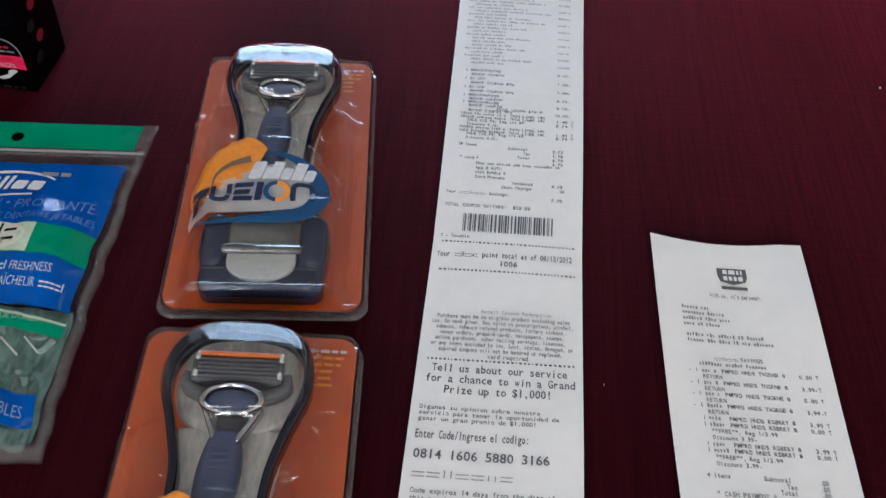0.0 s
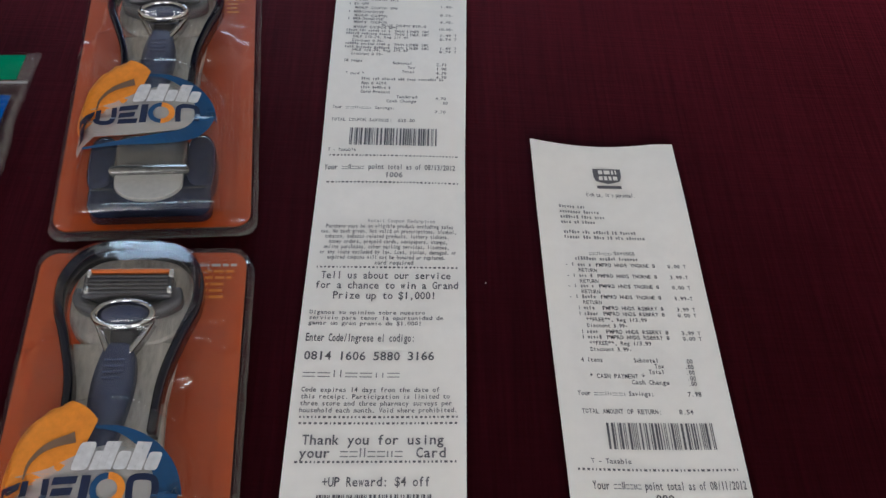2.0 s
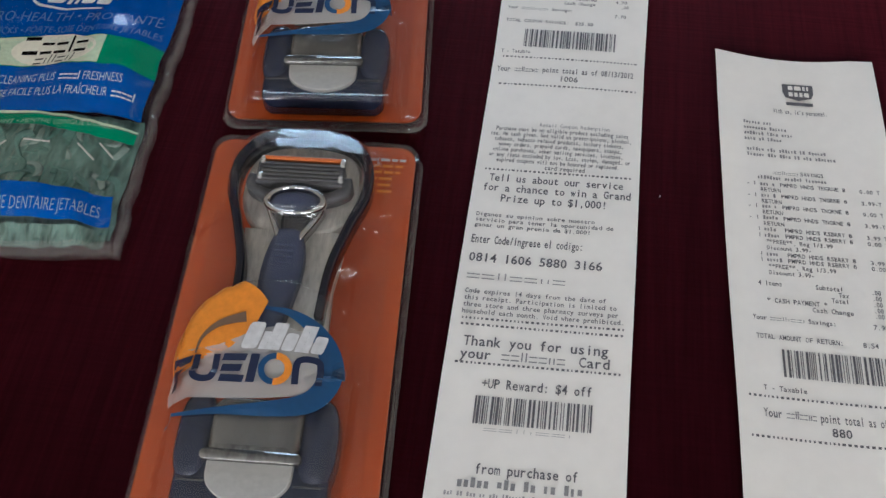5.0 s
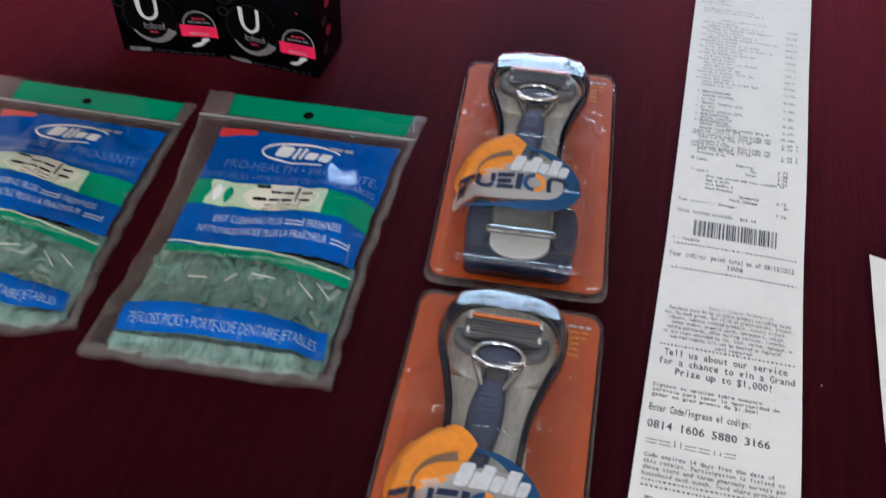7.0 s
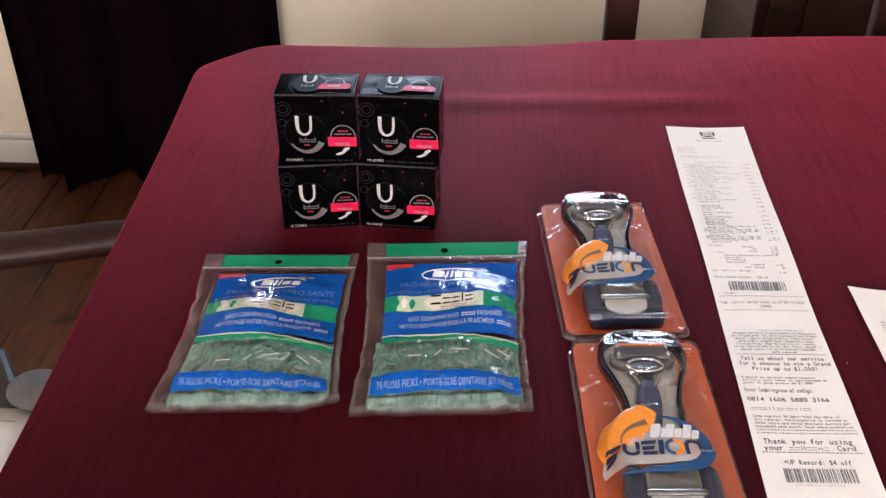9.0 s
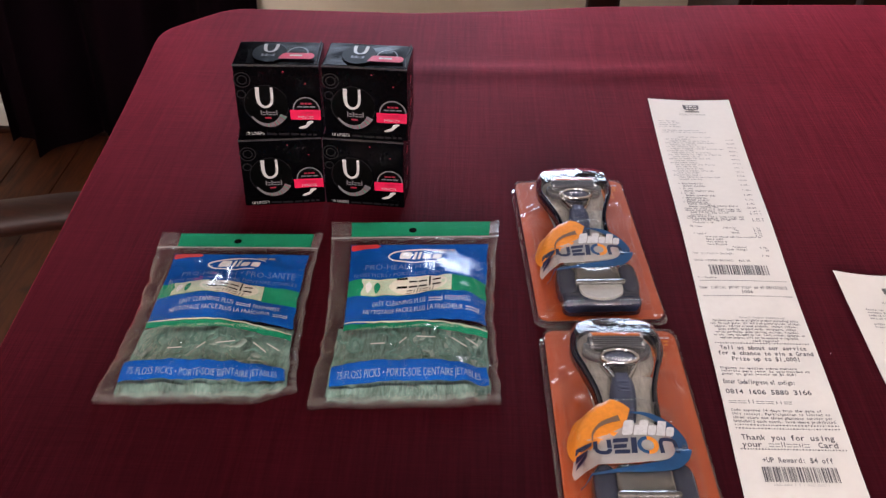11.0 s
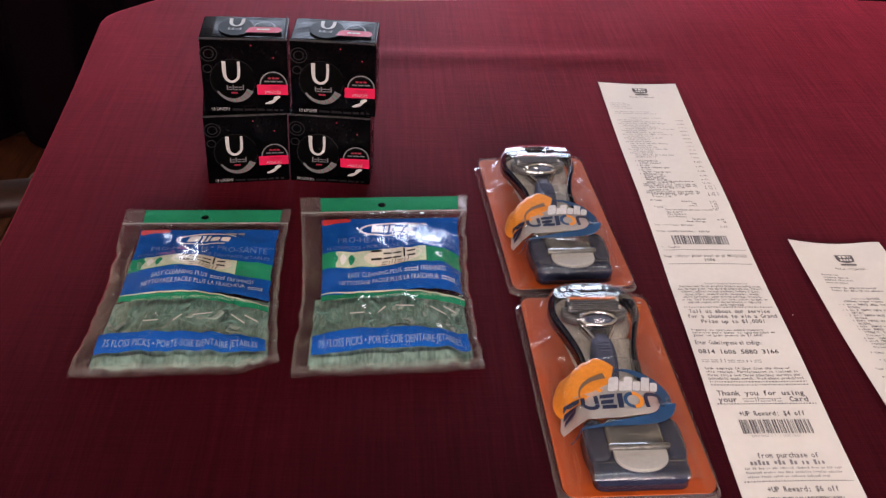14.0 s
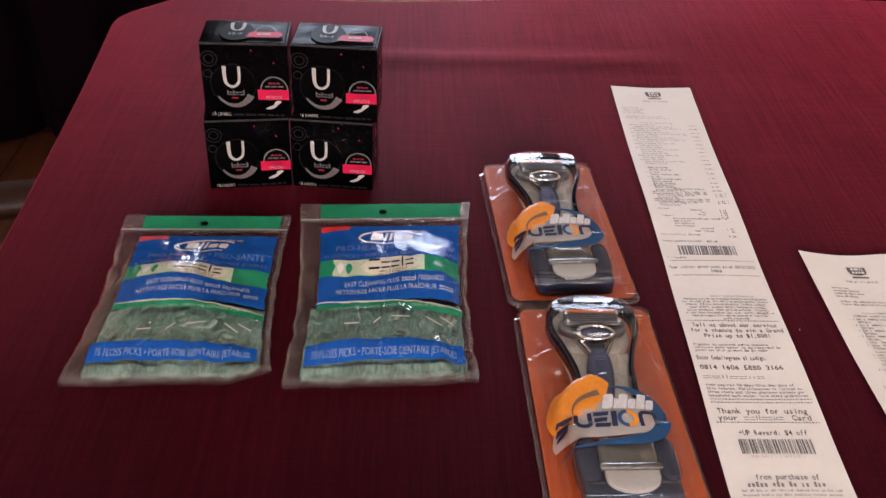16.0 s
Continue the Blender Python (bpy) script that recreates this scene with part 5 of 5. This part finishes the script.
    ell = lambda rx, ry, n=40: [(0.535 + rx * math.cos(2 * math.pi * k / n), 0.232 + ry * math.sin(2 * math.pi * k / n)) for k in range(n + 1)]
    ribbon("brand_ring", up2, ell(0.185, 0.046)[6:38], lambda t: 0.003 + 0.008 * t * (1 - t), PRINTWHITE, b, "white brushed ring")
    marks("brand_mark", up3, 0.405, 0.256, 0.265, -0.054, PRINTWHITE, b, "Bllbb", 0.15, 0.25, "white rounded wordmark shapes")
    bars("brand_caption", up3, 0.64, 0.198, 0.11, -0.014, PRINTMID, b, 2, 0.04, 0.01)
    write("printed_text", "PRO-HEALTH • PRO-SANTÉ", up2, 0.215, 0.328, 0.69, -0.036, BAGLILAC, b)
    write("printed_text", "FLOSS PICKS • PORTE-SOIE DENTAIRE JETABLES", up2, 0.15, 0.372, 0.775, -0.023, BAGLILAC, b)
    patch("green_band", up2, 0.12, 0.948, lambda u: 0.480 + 0.035 * max(0, u - 0.6), lambda u: 0.385 + 0.03 * max(0, u - 0.55), BAGGREEN, b, 24, 4, "green printed band")
    patch("pale_fade", up3, 0.20, 0.74, lambda u: 0.478 + 0.035 * max(0, u - 0.6), lambda u: 0.388 + 0.03 * max(0, u - 0.55), BAGPALE, b, 16, 3)
    fan("cream_oval", up4, oval(0.54, 0.432, 0.175, 0.050, 30), BAGCREAM, b, "cream oval")
    top5 = lambda u, s: skin(u, s, 0.0011)
    marks("brand_mark", top5, 0.405, 0.447, 0.275, -0.056, PRINTDISC, b, "Eeele", 0.085, 0.0, "thin black wordmark shapes")
    marks("brand_mark", top5, 0.465, 0.476, 0.170, -0.026, PRINTGREY, b, "eilleil", 0.08, 0.4)
    for k in range(3):
        fan("mint_leaf", up4, spline([(0.19 + 0.05 * k, 0.465), (0.175 + 0.05 * k, 0.43), (0.195 + 0.05 * k, 0.405), (0.215 + 0.05 * k, 0.43)], 3, True), BAGGREEN if k != 1 else PRINTWHITE, b, rings=1)
    write("printed_text", "EASY CLEANING PLUS", up2, 0.275, 0.532, 0.315, -0.024, BAGTEXT, b)
    marks("brand_mark", up2, 0.605, 0.532, 0.085, -0.024, BAGTEXT, b, "eeeel", 0.10)
    write("printed_text", "FRESHNESS", up2, 0.705, 0.534, 0.15, -0.024, BAGTEXT, b)
    write("printed_text", "NETTOYAGE FACILE PLUS LA FRAÎCHEUR", up2, 0.225, 0.573, 0.585, -0.024, BAGTEXT, b)
    marks("brand_mark", up2, 0.825, 0.573, 0.085, -0.024, BAGTEXT, b, "eeeel", 0.10)
    dip = lambda u: 0.618 + 0.035 * smooth(0.45, 1.0, u) - 0.006 * smooth(0.5, 0.1, u)
    patch("white_rule", up3, 0.12, 0.950, lambda u: dip(u) + 0.006, dip, BAGPALE, b, 24, 1)
    patch("green_rule", up2, 0.12, 0.950, lambda u: dip(u) + 0.040, lambda u: dip(u) + 0.008, BAGGREEN, b, 24, 2, "green printed rule")
    write("printed_text", "LONG LASTING MINT • MENTHE LONGUE DURÉE", up3, 0.20, 0.658, 0.66, -0.014, BAGPALE, b)
    lo2 = lambda u: 0.922 - 0.012 * math.sin(math.pi * u)
    patch("lower_blue_band", up2, 0.095, 0.940, lo2, lambda u: lo2(u) - 0.078, BAGBLUE, b, 30, 4, "blue printed band")
    write("printed_text", "75 FLOSS PICKS • PORTE-SOIE DENTAIRE JETABLES", up3, 0.13, 0.896, 0.77, -0.028, BAGSOFT, b)
    patch("bottom_seal", lambda u, s: skin(u, s, 0.0016), 0.0, 1.0, 1.0, 0.965, SEAL, b, 40, 2)
    for k in (0, 1):
        patch("side_seam", lambda u, s: skin(u, s, 0.0015), 0.0 if k == 0 else 0.975, 0.022 if k == 0 else 1.0, 0.98, 0.13, SEAL, b, 2, 60)
    return b


bag("clear zip bag with blue and green print, full of floss picks", (-0.4565, 0.408), (-0.3265, 0.414), (-0.3205, 0.2295), (-0.4545, 0.2225), 5, 0.0105, 0.006, 0.011, 0.8, (0.42, 0.46))
bag("clear zip bag with blue and green print full of floss picks", (-0.3205, 0.4235), (-0.1835, 0.4335), (-0.1830, 0.2345), (-0.3120, 0.2255), 9, 0.0105, 0.011, 0.002, 0.0, (0.74, 0.48))

# ---- razor packs ----
PW, PL = 0.0955, 0.1810


def dome(u, v):
    """Height of the moulded blister over the pack's flange."""
    def soft(d, wall=0.0035):
        return smooth(wall, -wall, d)

    def egg(cu, cv, ru, rv, p=2.6):
        r = (abs((u - cu) / ru) ** p + abs((v - cv) / rv) ** p) ** (1 / p)
        return (r - 1) * min(ru, rv)
    h = 0.0055 * soft(max(abs(u) - 0.0385, abs(v - 0.074) - 0.066), 0.002)
    for rib in (-0.0335, 0.0285, 0.0345):
        h += 0.0011 * math.exp(-((u - rib) / 0.0011) ** 2) * smooth(0.012, 0.020, v) * (1 - smooth(0.118, 0.130, v))
    h = max(h, (0.0268 + 0.03 * (min(v, 0.136) - 0.136) - 6.4 * max(0.0, v - 0.136) ** 2 - 0.0012 * (u / 0.03) ** 2) * soft(egg(-0.001, 0.151, 0.0318, 0.0275, 2.8), 0.0045))
    h = max(h, (0.0195 + 0.06 * (v - 0.10) - 0.010 * min(1, abs(u / 0.022)) ** 2) * soft(max(abs(u + 0.001) - 0.0215 - 0.012 * smooth(0.12, 0.14, v), abs(v - 0.100) - 0.045)))
    h = max(h, 0.0110 * soft(egg(-0.002, 0.119, 0.0405, 0.0150, 3.0), 0.0028))
    h = max(h, (0.0205 + 0.07 * (v - 0.066) - 0.006 * min(1, abs(u / 0.036)) ** 2) * soft(egg(-0.003, 0.066, 0.036, 0.031, 2.2)))
    h = max(h, (0.0150 + 0.075 * v) * soft(max(abs(u) - 0.0350, abs(v - 0.0275) - 0.0290), 0.0030))
    return h


FLANGE = 0.0052
HEAD_UP = math.tan(radians(1.7))


def razor_pack(m, label):
    p = thing("razor_pack", label, "razor pack", m, "razor packs")
    slim = lambda u, v: u * (1 - 0.008 * v / PL)
    out = [(slim(a, b), b) for a, b in rounded(-PW / 2, PW / 2, 0, PL, 0.008, 8)]

    def inside(u, v):
        """Keeps the flange's edge on a rounded outline."""
        r = 0.008
        du, dv = abs(u) - (PW / 2 - r), abs(v - PL / 2) - (PL / 2 - r)
        if du > 0 and dv > 0:
            k = r / max(r, math.hypot(du, dv))
            u = math.copysign(PW / 2 - r + du * k, u)
            v = PL / 2 + math.copysign(PL / 2 - r + dv * k, v - PL / 2)
        return u, v

    def top(i, j):
        u, v = inside((i - 0.5) * PW, j * PL)
        u = slim(u, v)
        rim = 0.0012 * smooth(0.004, 0.002, min(PW / 2 - abs(u), v, PL - v))
        return (u, v, FLANGE + dome(u, v) + rim)
    vs, fs = grid(88, 150, top)
    mk("blister", vs, fs, BLISTER, p, "clear moulded plastic blister", True)
    n = len(out)
    vs = [(x * k, (y - PL / 2) * (0.5 + 0.5 * k) + PL / 2, z * (0.0006 + HEAD_UP * max(0.0, y)) if z < 0 else z) for z, k in ((-1.0, 1.040), (-0.80, 1.043), (-0.80, 1.024), (-0.2, 1.012), (FLANGE * 0.5, 1.005), (FLANGE, 1.003)) for x, y in out]
    fs = [(r * n + i, r * n + (i + 1) % n, (r + 1) * n + (i + 1) % n, (r + 1) * n + i) for r in range(5) for i in range(n)]
    mk("tray", vs, fs, TRAYCLEAR, p, "clear plastic tray edge", True)
    v, f = slab([(slim(a, b), b) for a, b in rounded(-PW / 2 + 0.0010, PW / 2 - 0.0010, 0.0010, PL - 0.0010, 0.008, 8)], 0.0032, 0.0042)
    mk("backing_card", v, f, ORANGE, p, "orange printed backing card")
    flat = lambda a, b: (a, b, 0.0045)
    # shade under the raised blister, put into the card's colour as deeper orange
    patch("card_shade", flat, -0.040, 0.040, 0.010, 0.140, ORANGESHADE, p, 2, 2)
    for k in range(6):
        bars("card_bar", flat, 0.024, 0.172 - 0.0035 * k, 0.018 - 0.001 * k, 0.0015, LOGOORANGE if k else LOGOPALE, p, 30 + k, 0.005, 0.001)
    # grey liner and the navy hanger loop round the razor's head
    v, f = slab(oval(-0.001, 0.149, 0.0265, 0.0245, 40, 2.6), 0.0064, 0.0125, 0.002)
    mk("liner", v, f, GREYPLASTIC, p, "silver grey moulded liner")
    v, f = slab([(-0.0200, 0.060), (0.0200, 0.060), (0.0185, 0.100), (0.0215, 0.128), (-0.0235, 0.128), (-0.0195, 0.100)], 0.0064, 0.0120, 0.002)
    mk("liner", v, f, GREYPLASTIC, p)
    loop = spline([(-0.0185, 0.082), (-0.0195, 0.105), (-0.0245, 0.125), (-0.0298, 0.143), (-0.0282, 0.159), (-0.0185, 0.1705), (-0.0007, 0.1732), (0.0172, 0.1700), (0.0268, 0.159), (0.0282, 0.143), (0.0225, 0.125), (0.0175, 0.105), (0.0160, 0.082)], 6)
    v, f = sweep(loop, lambda t: 0.0016 + 0.0011 * math.sin(math.pi * t) ** 3, 0.0125, 0.0215)
    mk("hanger_loop", v, f, NAVY, p, "glossy navy plastic loop", True)
    # razor
    rz = mk("razor", *slab(oval(-0.0010, 0.1310, 0.0060, 0.0120, 20, 2.4), 0.0126, 0.0185, 0.002), DARKPLASTIC, p, "razor with a five-blade head", True)
    part("orange_strip", box_bm(-0.0185, 0.0165, 0.1558, 0.1577, 0.0200, 0.0240, 0.0005), STRIP, rz, "orange lubricating strip")
    part("blade_block", box_bm(-0.0200, 0.0180, 0.1440, 0.1556, 0.0150, 0.0232, 0.0012), DARKPLASTIC, rz)
    for k in range(5):
        part("blade", box_bm(-0.0175, 0.0155, 0.1455 + 0.0020 * k, 0.1461 + 0.0020 * k, 0.0231, 0.0239), BLADE, rz)
    for sx in (-0.0190, 0.0158):
        part("end_clip", box_bm(sx, sx + 0.0022, 0.1535, 0.1575, 0.0200, 0.0242, 0.0008), CLIPSILVER, rz, "silver end clip")
        part("end_clip", box_bm(sx, sx + 0.0022, 0.1452, 0.1485, 0.0200, 0.0242, 0.0008), CLIPSILVER, rz, "silver end clip")
    for sx in (-1, 1):
        arm = spline([(-0.001 + sx * 0.004, 0.138), (-0.001 + sx * 0.014, 0.140), (-0.001 + sx * 0.0205, 0.1440), (-0.001 + sx * 0.0200, 0.149)], 5)
        v, f = sweep(arm, 0.0024, 0.0150, 0.0215)
        mk("yoke_arm", v, f, DARKPLASTIC, rz, smooth=True)
        neck = spline([(-0.001 + sx * 0.0115, 0.1340), (-0.001 + sx * 0.0080, 0.1260), (-0.0015 + sx * 0.0040, 0.1180)], 5)
        v, f = sweep(neck, 0.0013, 0.0150, 0.0205)
        mk("neck_bar", v, f, CHROME, rz, smooth=True)
    vs, fs = [], []
    for i in range(40):
        a = 2 * math.pi * i / 40
        for k in range(8):
            t = 2 * math.pi * k / 8
            rr = 1 + 0.15 * math.cos(t)
            vs.append((-0.0010 + 0.0120 * rr * math.cos(a), 0.1350 + 0.0066 * rr * math.sin(a), 0.0222 + 0.0024 * math.sin(t)))
    for i in range(40):
        for k in range(8):
            fs.append((i * 8 + k, ((i + 1) % 40) * 8 + k, ((i + 1) % 40) * 8 + (k + 1) % 8, i * 8 + (k + 1) % 8))
    mk("chrome_ring", vs, fs, CHROME, rz, "polished chrome oval ring", True)
    v, f = slab(oval(-0.0010, 0.1350, 0.0106, 0.0056, 28), 0.0180, 0.0230, 0.002)
    mk("oval_inlay", v, f, HANDLE, rz, "blue-grey oval inlay", True)
    grip = [(-0.0015, 0.122), (-0.0020, 0.112), (-0.0030, 0.098), (-0.0040, 0.080), (-0.0045, 0.066)]
    v, f = sweep(spline(grip, 5), lambda t: 0.0052 + 0.0030 * math.sin(math.pi * min(1, t * 1.3)), 0.0110, 0.0215)
    mk("grip", v, f, HANDLE, rz, "blue-grey rubber grip", True)
    for k in range(4):
        part("grip_rib", box_bm(-0.0062, 0.0022, 0.1135 - 0.0028 * k, 0.1147 - 0.0028 * k, 0.0205, 0.0222, 0.0004), HANDLE, rz)
    # stand and cartridge box at the foot
    v, f = slab(rounded(-0.0290, 0.0290, 0.0022, 0.0280, 0.006, 5), 0.0064, 0.0190, 0.004)
    mk("stand", v, f, STANDNAVY, p, "glossy navy plastic stand", True)
    for sx in (-1, 1):
        v, f = slab(oval(sx * 0.0232, 0.031, 0.0075, 0.0175, 24, 2.6), 0.0064, 0.0205, 0.004)
        mk("stand_post", v, f, STANDNAVY, p, smooth=True)
        part("stand_slot", box_bm(sx * 0.0215 - 0.0050, sx * 0.0215 + 0.0050, 0.0130, 0.0137, 0.0188, 0.0194), DARKPLASTIC, p)
    v, f = slab(rounded(-0.0175, 0.0175, 0.0225, 0.0460, 0.005, 5), 0.0120, 0.0222, 0.003)
    mk("cartridge_box", v, f, SMOKE, p, "smoky clear cartridge box", True)
    v, f = slab(rounded(-0.0190, 0.0190, 0.0203, 0.0245, 0.002, 3), 0.0200, 0.0236, 0.001)
    mk("box_lip", v, f, SMOKE, p, smooth=True)
    tab = [(-0.0160, 0.0205), (0.0160, 0.0205)] + [(0.0160 * math.cos(t), 0.0158 - 0.0105 * math.sin(t)) for t in [math.pi * k / 14 for k in range(15)]]
    v, f = slab(tab, 0.0190, 0.0214, 0.0006)
    mk("label_tab", v, f, TABGREY, p, "pale grey rounded label")
    # printed logo on the blister
    on = lambda lift: (lambda a, b: (a - 0.0045, b - 0.0005, FLANGE + dome(a - 0.0045, b - 0.0005) + lift))
    l1, l2, l3, l4 = on(0.0006), on(0.0010), on(0.0014), on(0.0018)
    disc = [(-0.0155 + 0.0218 * math.cos(t), 0.0690 + 0.0250 * math.sin(t)) for t in [radians(38 + 170 * k / 24) for k in range(25)]]
    disc += [(-0.0330, 0.0560), (-0.0210, 0.0600), (-0.0100, 0.0650), (-0.0020, 0.0740)]
    fan("amber_disc", l1, disc, LOGOORANGE, p, "amber printed disc", 4)
    ribbon("dark_slash", l2, spline([(-0.0240, 0.0625), (-0.0225, 0.0690), (-0.0165, 0.0745), (-0.0060, 0.0775)], 5), lambda t: 0.0004 + 0.0019 * t ** 1.5, LOGOSLASH, p, "smoky curved slash")
    fan("pale_ground", l1, spline([(-0.0350, 0.0450), (-0.0150, 0.0440), (0.0100, 0.0455), (0.0265, 0.0500), (0.0290, 0.0600), (0.0230, 0.0700), (0.0050, 0.0740), (-0.0150, 0.0660), (-0.0320, 0.0620)], 3, True), LOGOMIST, p)
    sw = spline([(0.0010, 0.0815), (0.0110, 0.0800), (0.0215, 0.0740), (0.0285, 0.0640), (0.0295, 0.0530), (0.0230, 0.0445), (0.0080, 0.0410), (-0.0120, 0.0390), (-0.0330, 0.0350)], 6)
    ribbon("blue_swoosh", l2, sw, lambda t: 0.0006 + 0.0042 * math.sin(math.pi * min(1, t * 1.02)) ** 1.6, LOGOBLUE, p, "blue printed swoosh")
    # lettering drawn as slanted blocks
    marks("pale_mark", l3, -0.0070, 0.0640, 0.0330, 0.0112, LOGOPALE, p, "Billbllb", 0.12, 0.26, "pale silver wordmark shapes")
    x = -0.0340
    for k, w in enumerate((0.0090, 0.0102, 0.0092, 0.0034, 0.0118, 0.0112)):
        y0, tall = 0.0500 + 0.0002 * k, 0.0114
        if k == 4:
            ringp = [(x + w / 2 + 0.0052 * math.cos(t), y0 + tall / 2 + 0.0052 * math.sin(t)) for t in [2 * math.pi * q / 24 for q in range(25)]]
            ribbon("blue_ring", l3, ringp[6:19], 0.0012, LOGOBLUE, p)
            ribbon("amber_ring", l3, ringp[18:] + ringp[1:7], 0.0014, LOGOORANGE, p)
        elif k in (1, 5):
            flip = k == 5
            path = [(x + 0.0012, y0 + tall), (x + 0.0010, y0 + 0.0035), (x + 0.0030, y0 + 0.0012), (x + w - 0.0030, y0 + 0.0012), (x + w - 0.0012, y0 + 0.0035), (x + w - 0.0010, y0 + tall)]
            if flip:
                path = [(a, 2 * y0 + tall - b) for a, b in path]
            ribbon("navy_arch", l3, spline(path, 4), 0.0013, LOGONAVY, p)
        elif k == 3:
            fan("navy_block", l3, [(x, y0), (x + w, y0), (x + w + 0.0008, y0 + tall), (x + 0.0008, y0 + tall)], LOGONAVY, p, rings=1)
        else:
            for q in range(3):
                yy = y0 + q * 0.0043
                cut = 0.0040 if (k == 0 and q == 0) else (0.0014 if q == 1 else 0.0)
                fan("navy_block", l3, [(x, yy), (x + w - cut, yy), (x + w - cut + 0.0006, yy + 0.0029), (x + 0.0006, yy + 0.0029)], LOGONAVY, p, rings=1)
        x += w + 0.0012
    return p


razor_pack(pose(-0.0980, 0.1245, TOP + 0.0010, 1.7, 0, 2.7), "orange carded razor in a clear blister lying on the cloth")
razor_pack(pose(-0.1080, 0.3222, TOP + 0.0010, 1.7, 0, 4.9), "orange carded razor in a clear blister, set above another pack")

# ---- lint on the cloth ----
for lx, ly, r in ((0.053, 0.3005, 0.0003), (0.232, 0.536, 0.0007)):
    v, f = slab(oval(lx, ly, r, r * 0.7, 8), TOP - 0.0004, TOP + 0.0006)
    tagged(mk("lint_speck", v, f, PRINTMID), "tiny pale speck of lint on the tablecloth", "lint", "lint")

# ---- floor boards ----
floor = tagged(part("floor", box_bm(X_W - 0.16, X_E + 0.16, Y_NEAR - 0.16, Y_FAR + 0.16, -0.12, -0.004), DARKWOOD), "brown hardwood plank floor", "floor", kind="structure")
BOARD_W, BOARD_L = 0.127, 1.22

BOARDS = {}


def board_mesh(length):
    if length in BOARDS:
        return BOARDS[length]
    me = bpy.data.meshes.new("floorboard")
    bm = box_bm(0, BOARD_W - 0.0016, 0, length - 0.0016, -0.012, 0.0, 0.0012, 1)
    bm.to_mesh(me)
    bm.free()
    me.materials.append(FLOORWOOD)
    BOARDS[length] = me
    return me


col, x = 0, X_W
while x < X_E:
    y = Y_NEAR - round(random.Random(col).uniform(0.05, 1.1), 1)
    while y < Y_FAR - 0.02:
        y0, y1 = max(y, Y_NEAR), min(y + BOARD_L, Y_FAR)
        if y1 - y0 > 0.03:
            o = new("floorboard", board_mesh(round(y1 - y0, 4)))
            o.parent = floor
            o.location = (x, y0, 0)
        y += BOARD_L
    x += BOARD_W
    col += 1
